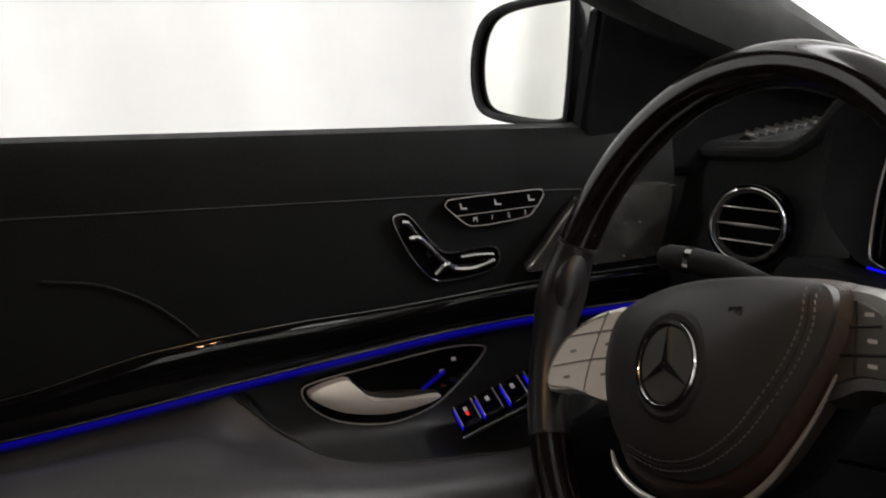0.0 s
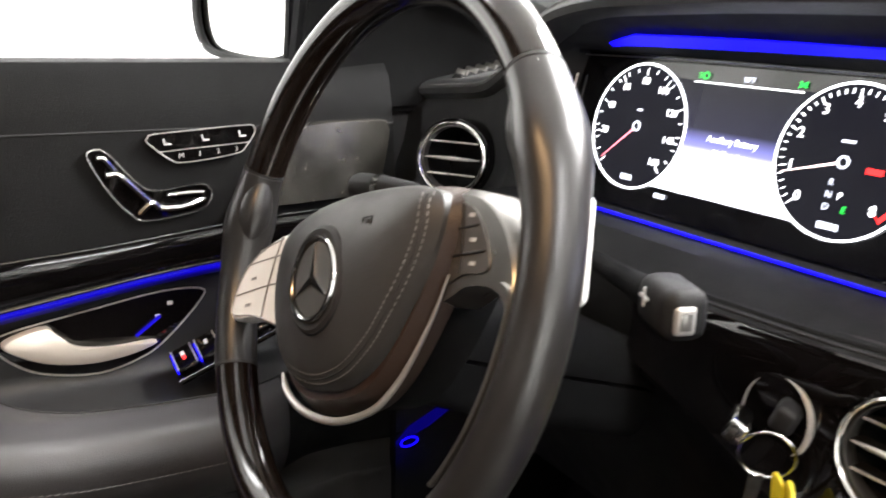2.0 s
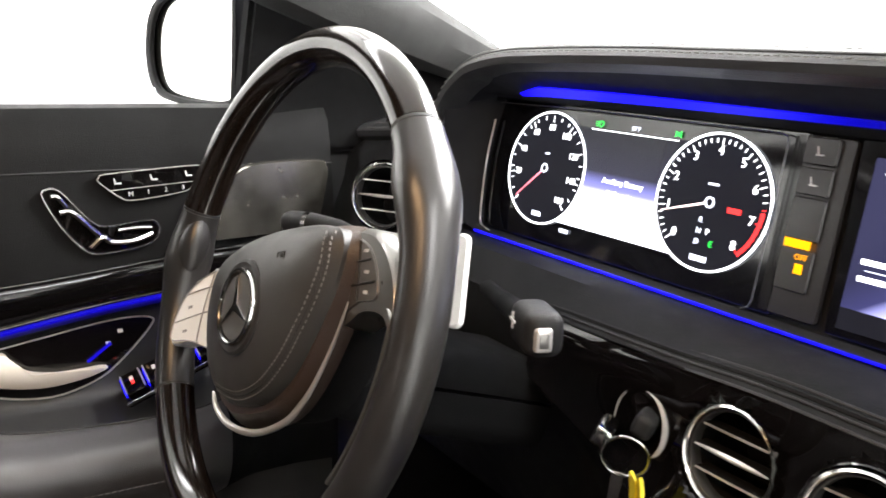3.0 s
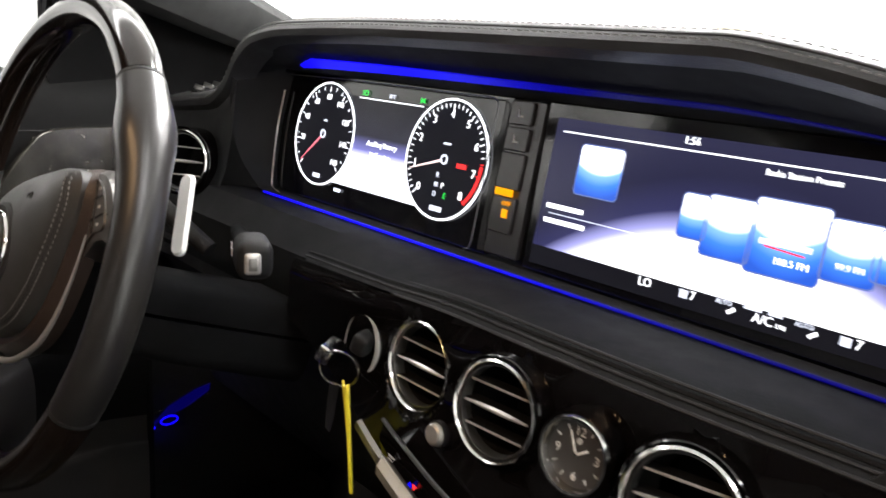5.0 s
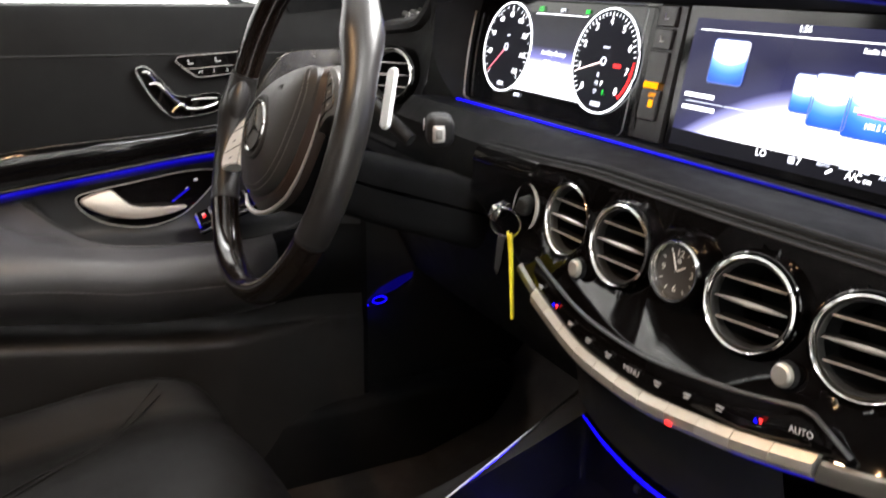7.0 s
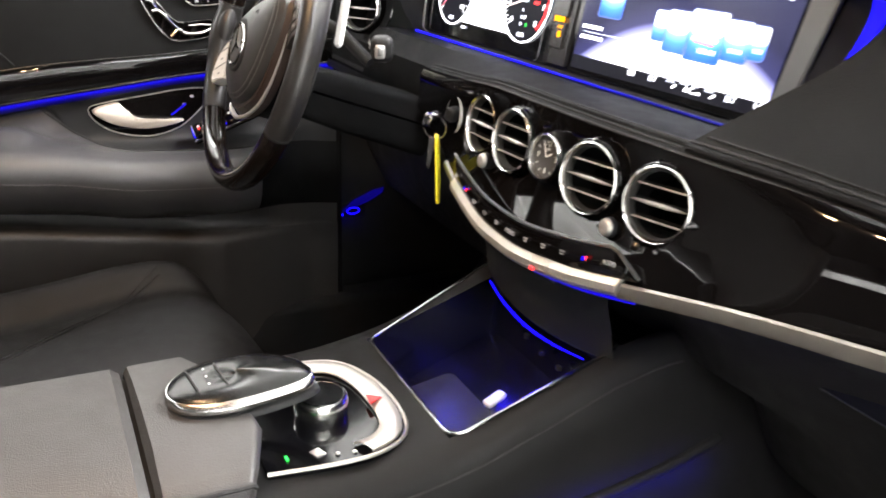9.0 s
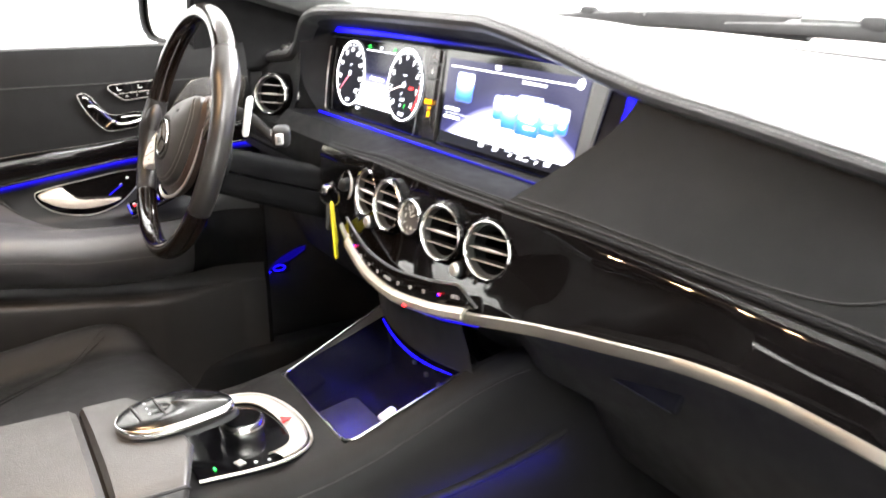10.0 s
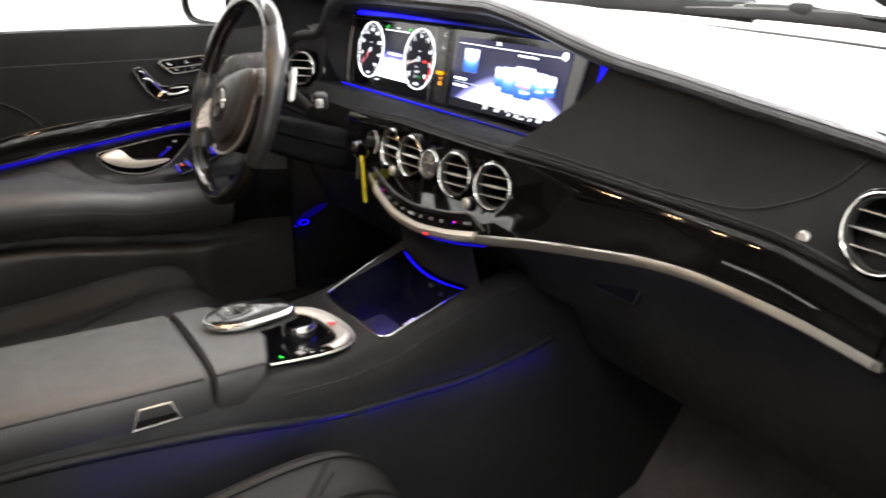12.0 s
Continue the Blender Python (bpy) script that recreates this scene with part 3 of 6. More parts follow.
part("airbag_label", box(0.036, 0.014, 0.002, 0.0006, m=pose(0.617, 0.134, top_at(0.617, 0.134) + 0.001, 8, 6, -8)), PALE, dash, "small pale airbag label")
spk = part("speaker_cover", lathe([(0.034, -0.002), (0.034, 0.003), (0.030, 0.004), (0.029, 0.001), (0.002, 0.001)], 36, m=pose(0.700, 0.185, top_at(0.70, 0.185) + 0.001, -84, 0, 0)), SATIN, dash, "round loudspeaker cover")
for k in range(-5, 6):
    hw = math.sqrt(max(0.0, 0.028 ** 2 - (k * 0.005) ** 2))
    part("rib", box(hw * 2, 0.0025, 0.002, 0, m=pose(0.700, 0.185 + k * 0.005, top_at(0.70, 0.185) + 0.0045, 6, 0, 0)), SOFT, spk)
# side window outlet with pale blades on the driver's end of the dash top
sv = part("side_outlet", sweep([(-0.718, y, top_at(-0.718, y) - 0.004) for y in steps(0.115, 0.215, 10)], 0.013, 10, flat=0.6), SOFT, dash, "side window air outlet")
for k in range(8):
    y = 0.119 + 0.0120 * k
    part("blade", box(0.015, 0.0030, 0.006, 0.001, m=pose(-0.716, y, top_at(-0.716, y) + 0.005, -25, 10, 18)), STUD, sv, "pale outlet blade")
# row of satin toggles over the trim
n = 11
for i in range(n):
    a, b = -0.148 + 0.296 * i / n, -0.148 + 0.296 * (i + 1) / n
    rows = []
    for x in steps(a + 0.0002, b - 0.0002, 4):
        y, z = trim_y(x), trim_z(x)
        rows.append([(x, y + 0.003, z - 0.009), (x, y - 0.006, z - 0.0095), (x, y - 0.010, z - 0.005), (x, y - 0.0095, z + 0.001), (x, y - 0.005, z + 0.006), (x, y + 0.004, z + 0.007)])
    part("toggle", loft(rows, close_v=True, caps=True), TOGGLE, dash, "satin aluminium toggle")
# black icon strip and its metal line above the toggles
strip = []
for x in steps(-0.150, 0.165, 40):
    y, z = trim_y(x), trim_z(x)
    h = 0.026 * min(1, (0.168 - x) / 0.03)
    strip.append([(x, y - 0.004, z + 0.006), (x, y - 0.0065, z + 0.006 + h * 0.5), (x, y - 0.003, z + 0.006 + h)])
part("icon_strip", loft(strip, thick=0.002), LACQUER, dash)
part("icon_line", sweep([(r[2][0], r[2][1] - 0.001, r[2][2]) for r in strip], 0.0016, 6), DULL, dash, "fine metal line")
for i, x in enumerate(steps(-0.130, 0.138, 10)):
    y, z = trim_y(x), trim_z(x)
    slope = math.degrees(math.atan((trim_z(x + 0.01) - trim_z(x - 0.01)) / 0.02))
    m = pose(x, y - 0.0085, z + 0.0185, 0, -slope, 0)
    if i == 5:
        writing("icon", "MENU", 0.0062, MARK, dash, m)
    elif i == 10:
        writing("icon", "AUTO", 0.0062, MARK, dash, m)
    elif i in (1, 9):
        part("icon", plate([(-0.004, -0.002), (-0.0005, -0.002), (-0.002, 0.002)], 0.0004, 0.0001), BLUE, dash, "small blue arrow", m)
        part("icon", plate([(0.0005, 0.002), (0.004, 0.002), (0.002, -0.002)], 0.0004, 0.0001), RED_ON, dash, "small red arrow", m)
    else:
        bm = box(0.0065, 0.0004, 0.0012, 0, m=pose(0, 0, 0.0014))
        box(0.0045, 0.0004, 0.0012, 0, bm=bm, m=pose(-0.0008, 0, -0.0012))
        part("icon", bm, MARK, dash, m=m)
part("indicator", box(0.006, 0.002, 0.003, 0.0005, m=pose(0.046, trim_y(0.046) - 0.0105, trim_z(0.046) - 0.005)), RED_ON, dash, "small red indicator light")

# lower dash, glovebox and knee panels
rows = []
for x in steps(-0.80, 0.80, 80):
    xx = min(max(x, -0.36), 0.76)
    y, z, c = trim_y(xx), trim_z(xx), 0.06 * math.exp(-(x / 0.15) ** 4)
    rows.append([(x, a, b) for a, b in ((y + 0.004, z + 0.004), (y + 0.006, z - 0.010), (y + 0.030 + c, z - 0.022), (y + 0.056 + c, z - 0.052), (y + 0.074 + c, z - 0.092), (0.13 + c, 0.41), (0.17 + c, 0.33), (0.27, 0.27), (0.45, 0.24))])
part("lower_panel", loft(rows), LOWER, dash, "black soft-touch lower dash and glovebox")
rows = [[(x, a, b) for a, b in ((wood_y(-0.36) + 0.004, 0.624), (0.045, 0.60), (0.048, 0.575), (0.052, 0.56))] for x in steps(-0.80, -0.355, 20)]
part("knee_panel", loft(rows), MATTBLACK, dash)
hm = pose(0.318, 0.083, 0.500, -35, 0, 0)
gh = part("glovebox_handle", plate(rrect(0.085, 0.024, 0.004), 0.006, 0.002), MATTBLACK, dash, "black glovebox handle with fine bright edges", hm)
for dz in (0.0115, -0.0115):
    part("handle_edge", sweep([(dx, -0.0005, dz) for dx in steps(-0.040, 0.040, 8)], 0.0007, 6), DULL, gh, "fine bright edge")
part("blue_light_line", sweep([(x, trim_y(x) + 0.010, trim_z(x) - 0.017) for x in steps(0.02, 0.15, 12)], 0.0016, 6), BLUEDIM, dash, "blue light under the trim")

# far side of the cabin: bulkhead, cowl and the side ends of the dash
for sx in (-1, 1):
    part("end_cap", box(0.012, 0.46, 0.74, 0.004, m=pose(sx * 0.795, 0.30, 0.345)), SOFT, dash)


# ---- things in the dash ----
def vent(x, y, z, r, yaw=0.0, pitch=-8.0, flare=1.0):
    ob = thing("air_vent", "round black air vent with bright chrome ring and three slats", "air vent", pose(x, y, z, pitch, 0, yaw), "round vents of the dash")
    part("inner_ring", lathe([(r * 0.825, -0.004), (r * 0.825, 0.0030), (r * 0.840, 0.0046), (r * 0.860, 0.0046), (r * 0.870, 0.003), (r * 0.870, -0.004)], 48, closed=True), STUD, ob, "thin satin inner ring")
    part("ring", lathe([(r * 0.880, -0.004), (r * 0.880, 0.0045), (r * 0.895, 0.0070), (r * 0.93, 0.0082), (r * 0.972, 0.007), (r, 0.003), (r, -0.006)], 48, closed=True), CHROME, ob, "polished chrome ring")
    part("outer_ring", lathe([(r * 1.0, -0.008), (r * 1.0, 0.0035), (r * 1.02, 0.0050), (r * 1.045, 0.0042), (r * (1.05 + 0.03 * flare), -0.0005), (r * (1.06 + 0.07 * flare), -0.010), (r * (1.06 + 0.14 * flare), -0.020), (r * (1.06 + 0.22 * flare), -0.028)], 48, closed=True), LACQUER, ob)
    part("throat", lathe([(r * 0.845, 0.003), (r * 0.81, -0.012), (r * 0.70, -0.045), (r * 0.1, -0.046), (r * 0.1, -0.047), (r * 0.72, -0.047), (r * 0.85, -0.012)], 40, closed=True), MATTBLACK, ob)
    for k in (-1, 0, 1):
        zz = k * r * 0.42
        half = math.sqrt(max(0.0, (r * 0.828) ** 2 - zz * zz))
        bm = box(half * 2, 0.012, 0.0016, 0.0006, m=pose(0, 0.003, zz, 4))
        s = part("slat", bm, MATTBLACK, ob)
        if k:
            part("slat_edge", box(half * 2 - 0.002, 0.0012, 0.0014, 0.0004, m=pose(0, -0.0036, zz + 0.0002)), SATIN, s, "thin metal edge")
        else:
            lens = [[((half - 0.002) * u, -0.0036 - d * 0.0016, zz + e * (0.0005 + 0.0014 * (1 - u * u))) for d, e in ((0, -1), (1, -0.3), (1, 0.3), (0, 1))] for u in steps(-1, 1, 12)]
            part("slat_edge", loft(lens, close_v=True, caps=True), SATIN, s, "lens-shaped satin metal edge")
    return ob


for x, y, z, yaw in VENTS:
    vent(x, y, z, R, yaw=yaw, flare=0.5)
vent(-0.639, 0.062, 0.670, 0.0370, yaw=32, flare=0.0)
vent(0.663, 0.062, 0.6685, 0.0379, yaw=-2, flare=0.0)


def knob(x, y, z, r=0.0079):
    ob = thing("vent_knob", "small round chrome vent knob", "knob", pose(x, y, z, -8), "vent knobs of the dash")
    part("collar", lathe([(r * 1.12, -0.003), (r * 1.12, 0.001), (r * 1.03, 0.0015), (r * 1.0, -0.003)], 24, closed=True), SOFT, ob)
    part("cap", lathe([(r * 0.95, -0.003), (r, 0.001), (r * 0.9, 0.004), (r * 0.72, 0.0050), (r * 0.2, 0.0050)], 24), SATIN, ob)


knob(-0.109, -0.003, 0.570)
knob(0.104, 0.0, 0.568)
knob(0.583, 0.071, 0.6415, 0.0070)
knob(-0.568, 0.085, 0.628, 0.007)

# analogue clock between the middle vents
clock = thing("analogue_clock", "small round analogue clock with grey face and chrome rim", "clock", pose(0.0015, 0.002, 0.602, -8, 0, 6))
part("rim", lathe([(0.0190, -0.006), (0.0190, 0.004), (0.0200, 0.0062), (0.0215, 0.0064), (0.0228, 0.004), (0.0232, -0.006)], 48, closed=True), CHROME, clock, "polished chrome rim")
part("collar", lathe([(0.0232, -0.006), (0.0234, 0.003), (0.0243, 0.0032), (0.0250, -0.001), (0.0256, -0.010), (0.0262, -0.022)], 40, closed=True), LACQUER, clock)
part("face", lathe([(0.0192, -0.004), (0.0192, 0.0)], 40), DIALFACE, clock)
for h in range(12):
    a = radians(90 - 30 * h)
    if h % 3 == 0:
        writing("numeral", str(12 if h == 0 else h), 0.0072, PALE, clock, pose(0.0128 * math.cos(a), -0.0006, 0.0128 * math.sin(a)))
    else:
        part("hour_mark", box(0.0030, 0.0005, 0.0009, 0, m=pose(0.0155 * math.cos(a), -0.0004, 0.0155 * math.sin(a), 0, -math.degrees(a), 0)), MARK, clock)
for hours, length, w in ((1.93, 0.0085, 0.0013), (11.2, 0.0135, 0.0010)):
    a = radians(90 - 30 * hours)
    part("clock_pointer", box(length, 0.0006, w, 0, m=pose(0.5 * length * math.cos(a), -0.0018, 0.5 * length * math.sin(a), 0, -math.degrees(a), 0)), PALE, clock)
part("small_emblem", lathe([(0.0018, 0), (0.0018, 0.0006)], 16, m=pose(0, 0, 0.0075)), MARK, clock)
part("clock_glass_hub", lathe([(0.0012, 0), (0.001, 0.003)], 12), CHROME, clock)

# ---- screens ----
def on_display(x, z, off=0.0):
    """Pose on the screen plane; local X to the right, local Z up the plane, -Y out of it."""
    return pose(x, disp_y(z) - off, z, -math.degrees(math.atan(SLOPE)))


RA = [(-0.562, 0.650), (-0.550, 0.6475), (-0.222, 0.6475), (-0.222, 0.7755), (-0.560, 0.7755), (-0.569, 0.770), (-0.573, 0.72), (-0.570, 0.67)]
cz = 0.7120
cluster = thing("instrument_screen", "wide instrument screen with two white ring gauges lit", "screen", on_display(-0.385, cz))
part("glass_panel", plate([(x + 0.385, (z - cz) * 1.017) for x, z in RA], 0.006, 0.001), GLASSBLACK, cluster, "black glossy glass panel")
mid = gradient_screen("instrument_picture", [(0.0, (0.9, 0.92, 1.0)), (0.28, (1.0, 1.0, 1.0)), (0.36, (0.62, 0.62, 0.95)), (0.46, (0.10, 0.10, 0.27)), (0.62, (0.006, 0.006, 0.013)), (1.0, (0.003, 0.003, 0.005))], 0.088, 1.25)
part("picture", plate([(-0.075, -0.0428), (0.075, -0.0428), (0.075, 0.048), (-0.075, 0.048)], 0.0006, 0.0001, m=pose(0, -0.0008, 0)), mid, cluster, "lit picture with a white lower band")
for gx, words, top_value in ((-0.0995, ("20", "40", "60", "80", "100", "120", "140", "160"), 160), (0.0950, ("0", "1", "2", "3", "4", "5", "6", "7", "8"), 8)):
    g = part("gauge", lathe([(0.0530, 0.0), (0.0530, 0.0006)], 64, m=pose(gx, -0.0016, 0.004)), DARKSCREEN, cluster, "round gauge picture")
    part("gauge_ring", lathe([(0.0523, 0.0), (0.0523, 0.0010), (0.0540, 0.0010), (0.0540, 0.0)], 72, closed=True, m=pose(gx, -0.0018, 0.004)), W_ON, g, "glowing white ring")
    k0, k1 = 225, -45
    nt = 40
    for i in range(nt + 1):
        a = radians(k0 + (k1 - k0) * i / nt)
        if i % 5 == 0 or i % 5 != 0 and i % (1 if top_value == 8 else 2) == 0:
            ln = 0.006 if i % 5 == 0 else 0.0035
            r = 0.0495 - ln / 2
            red = top_value == 8 and i > 32
            part("tick", box(ln, 0.0003, 0.0008, 0, m=pose(gx + r * math.cos(a), -0.0027, 0.004 + r * math.sin(a), 0, -math.degrees(a), 0)), RED_ON if red else W_ON, g)
    for i, w in enumerate(words):
        f = (i + (1 if top_value == 160 else 0)) / (len(words) - (0 if top_value == 160 else 1))
        a = radians(k0 + (k1 - k0) * f)
        r = 0.0385 if top_value == 160 else 0.0400
        writing("numeral", w, 0.0085 if top_value == 160 else 0.0105, W_ON, g, pose(gx + r * math.cos(a), -0.0027, 0.004 + r * math.sin(a)))
    a = radians(k0 + (k1 - k0) * (0.012 if top_value == 160 else 0.105))
    part("gauge_needle", plate([(0.004, -0.0010), (0.047, -0.0004), (0.047, 0.0004), (0.004, 0.0010)], 0.0003, 0.0001, m=pose(gx, -0.0030, 0.004, 0, -math.degrees(a), 0)), REDNEEDLE if top_value == 160 else NEEDLE, g, "slim glowing needle")
    part("needle_hub", lathe([(0.0045, 0), (0.0045, 0.0006), (0.0030, 0.0006), (0.0030, 0)], 24, closed=True, m=pose(gx, -0.0030, 0.004)), W_DIM, g)
    part("foot_label", box(0.013 if top_value == 160 else 0.016, 0.0003, 0.0045, 0, m=pose(gx, -0.0027, -0.040)), W_DIM, g)
    part("unit_label", box(0.010 if top_value == 8 else 0.006, 0.0003, 0.0018, 0, m=pose(gx, -0.0027, 0.018)), W_DIM, g)
rows = []
for i in range(13):
    a = radians(0 - 45 * i / 12)
    rows.append([(0.0945 + r * math.cos(a), -0.0029, 0.004 + r * math.sin(a)) for r in (0.0465, 0.0495)])
part("red_zone", loft(rows, thick=0.0003), RED_ON, cluster, "red zone of the rev gauge")
part("park_label", box(0.012, 0.0003, 0.004, 0, m=pose(0.118, -0.0027, 0.001)), RED_ON, cluster)
for i, w in enumerate("RND"):
    writing("gear_letter", w, 0.0065, W_DIM, cluster, pose(0.090, -0.0027, -0.0105 - 0.0085 * i))
writing("gear_letter", "P", 0.0070, W_ON, cluster, pose(0.0985, -0.0027, -0.019))
writing("mode_letter", "E", 0.0070, GREEN_ON, cluster, pose(0.1035, -0.0027, -0.0275))
part("top_line", box(0.100, 0.0003, 0.0009, 0, m=pose(0.002, -0.0018, 0.0468)), W_ON, cluster)
writing("temperature", "90°F", 0.0055, W_DIM, cluster, pose(0.004, -0.0018, 0.0515))
bm = lathe([(0.0030, 0), (0.0030, 0.0004), (0.0022, 0.0004), (0.0022, 0)], 14, closed=True, m=pose(-0.0375, -0.0018, 0.0520))
for k in (-1, 0, 1):
    box(0.0030, 0.0004, 0.0006, 0, bm=bm, m=pose(-0.0430, -0.0018, 0.0520 + 0.0018 * k))
part("telltale", bm, GREEN_ON, cluster, "green headlamp telltale")
bm = bmesh.new()
for k in (-1, 1):
    box(0.0075, 0.0004, 0.0010, 0, bm=bm, m=pose(0.050, -0.0018, 0.0520, 0, 35 * k, 0))
box(0.006, 0.0004, 0.0010, 0, bm=bm, m=pose(0.050, -0.0018, 0.0520))
part("telltale", bm, GREEN_ON, cluster, "green sidelight telltale")
writing("message", "Auxiliary Battery", 0.0070, W_ON, cluster, pose(0.001, -0.0018, 0.004))
writing("message", "Malfunction", 0.0070, W_ON, cluster, pose(0.001, -0.0018, -0.0065))
part("status_word", box(0.012, 0.0003, 0.0035, 0, m=pose(-0.0585, -0.0018, -0.0493)), W_DIM, cluster)

# column of buttons between the two screens
col = thing("button_column", "column of glossy black buttons between the two screens", "buttons", on_display(-0.2095, cz))
part("back_plate", plate(rrect(0.046, 0.128, 0.003), 0.006, 0.001), BUTTONBLACK, col)
for i, h in enumerate((0.019, 0.019, 0.030, 0.030)):
    zz = (0.053, 0.032, 0.006, -0.030)[i]
    part("button", plate(rrect(0.026, h, 0.002), 0.004, 0.001, m=pose(0, -0.003, zz)), BUTTONBLACK, col)
for zz in (0.053, 0.032):
    bm = box(0.006, 0.0003, 0.0012, 0, m=pose(0, -0.0034, zz - 0.0025))
    box(0.0012, 0.0003, 0.0055, 0, bm=bm, m=pose(-0.002, -0.0034, zz + 0.0005, 0, -15, 0))
    part("icon", bm, MARK, col)
part("passenger_lamp", box(0.020, 0.0006, 0.0060, 0, m=pose(-0.001, -0.0036, -0.0115)), ORANGE_ON, col, "orange airbag warning light")
writing("lamp_word", "OFF", 0.0058, ORANGE_ON, col, pose(0.004, -0.0036, -0.0205))
part("passenger_lamp", box(0.006, 0.0006, 0.007, 0, m=pose(0.004, -0.0036, -0.0285)), ORANGE_ON, col, "orange airbag warning light")

# centre screen
media = thing("media_screen", "wide centre screen showing radio stations, lit", "screen", on_display(-0.0045, cz))
RB = [(-0.179, 0.6475), (0.112, 0.6475), (0.128, 0.6505), (0.139, 0.6580), (0.145, 0.6690), (0.1665, 0.7735), (0.1625, 0.7755), (-0.184, 0.7755)]
part("glass_panel", plate([(x + 0.0045, (z - cz) * 1.017) for x, z in RB], 0.006, 0.001), GLASSBLACK, media, "black glossy glass panel")
part("side_frame", plate([(0.1440, -0.0560), (0.1490, -0.0470), (0.1690, 0.0610), (0.1385, 0.0610), (0.1345, 0.0100), (0.1265, -0.0560)], 0.004, 0.001, m=pose(0, -0.002, 0)), DULL, media, "grey side frame")
pic = gradient_screen("media_picture", [(0.0, (0.9, 0.9, 1.0)), (0.22, (1.0, 1.0, 1.0)), (0.36, (0.78, 0.78, 1.0)), (0.47, (0.20, 0.20, 0.42)), (0.58, (0.016, 0.016, 0.05)), (0.8, (0.010, 0.010, 0.025)), (1.0, (0.013, 0.013, 0.030))], 0.104, 1.2, tilt=2.2)
part("picture", plate([(-0.166, -0.0455), (0.1255, -0.0455), (0.1345, 0.054), (-0.166, 0.054)], 0.0006, 0.0001, m=pose(-0.001, -0.0008, 0)), pic, media, "lit picture, dark above and white below")
part("foot_bar", plate([(-0.166, -0.060), (0.1235, -0.058), (0.1255, -0.0455), (-0.166, -0.0455)], 0.0006, 0.0001, m=pose(-0.001, -0.0008, 0)), DARKSCREEN, media, "dark climate bar")
part("top_line", box(0.273, 0.0003, 0.0009, 0, m=pose(-0.022, -0.0018, 0.0440)), W_ON, media)
writing("time", "1:56", 0.0074, W_ON, media, pose(-0.0465, -0.0018, 0.0503))
writing("heading", "Radio Station Presets", 0.0056, W_ON, media, pose(0.0335, -0.0018, 0.0380))
part("globe", lathe([(0.0060, 0), (0.0055, 0.0006)], 24, m=pose(0.118, -0.0018, 0.0465)), W_ON, media)


def card(x0, x1, z0, z1, off):
    w, h = x1 - x0, (z1 - z0) * 1.017
    m = pose((x0 + x1) / 2, -off, ((z0 + z1) / 2 - cz) * 1.017)
    face = gradient_screen("station_card_picture", [(0.0, (0.015, 0.06, 0.34)), (0.22, (0.03, 0.13, 0.56)), (0.42, (0.14, 0.30, 0.78)), (0.50, (0.80, 0.86, 1.0)), (0.60, (1.0, 1.0, 1.0)), (1.0, (0.92, 0.95, 1.0))], h, 1.1, tilt=-14.0)
    c = part("station_card", plate(rrect(w, h, 0.0035), 0.0004, 0.0001), face, media, "white and blue station card", m)
    part("card_edge", sweep([(a, -0.0006, b) for a, b in rrect(w, h, 0.0035)], 0.0005, 4, closed=True, up=(0, 1, 0)), CARDEDGE, c)
    return c


card(-0.1370, -0.0970, 0.7115, 0.7485, 0.0018)
card(-0.0432, -0.0220, 0.6990, 0.7285, 0.0015)
card(-0.0240, 0.0110, 0.6910, 0.7305, 0.0018)
c5 = card(0.0840, 0.1065, 0.6990, 0.7285, 0.0015)
c4 = card(0.0560, 0.0880, 0.6940, 0.7300, 0.0018)
big = card(0.0090, 0.0570, 0.6880, 0.7345, 0.0024)
writing("frequency", "100.5 FM", 0.0062, W_ON, big, pose(0.006, -0.0012, -0.0135))
part("red_stroke", box(0.026, 0.0003, 0.0010, 0, m=pose(0, -0.0010, -0.0065, 0, 4, 0)), RED_ON, big)
part("station_name", box(0.034, 0.0003, 0.0036, 0, m=pose(0, -0.0010, -0.0030)), W_DIM, big)
writing("frequency", "99.9 FM", 0.0052, W_ON, c4, pose(0.001, -0.0010, -0.0090))
writing("frequency", "7 FM", 0.0050, W_ON, c5, pose(0.003, -0.0010, -0.0070))
for zz, w in ((0.699, 0.036), (0.688, 0.040)):
    part("title_line", box(w, 0.0003, 0.0036, 0, m=pose(-0.160 + w / 2, -0.0018, (zz - cz) * 1.017)), W_ON, media)
part("title_rule", box(0.085, 0.0003, 0.0006, 0, m=pose(-0.114, -0.0018, (0.6935 - cz) * 1.017)), W_DIM, media)
for x, w, s in ((-0.0585, "LO", 0.0086), (-0.0205, "7", 0.0084), (0.0295, "A/C", 0.0084), (0.0880, "7", 0.0084), (0.1180, "LO", 0.0090)):
    writing("climate_word", w, s, W_ON, media, pose(x, -0.0018, -0.0497 if w != "A/C" else -0.0515))
writing("climate_word", "ON", 0.0042, W_ON, media, pose(0.0415, -0.0018, -0.0528))
for x in (0.0020, 0.0555):
    writing("climate_word", "AUTO", 0.0042, W_DIM, media, pose(x, -0.0018, -0.0475))
    part("seat_icon", box(0.006, 0.0003, 0.0022, 0, m=pose(x + 0.006, -0.0018, -0.0515, 0, -35, 0)), W_ON, media)
for x in (-0.0275, 0.0805):
    part("fan_icon", box(0.0062, 0.0003, 0.0055, 0, m=pose(x, -0.0018, -0.0497)), W_DIM, media)
for x, w in ((0.0220, 0.012), (0.0370, 0.009)):
    part("small_word", box(w, 0.0003, 0.0018, 0, m=pose(x, -0.0018, -0.0465)), W_DIM, media)

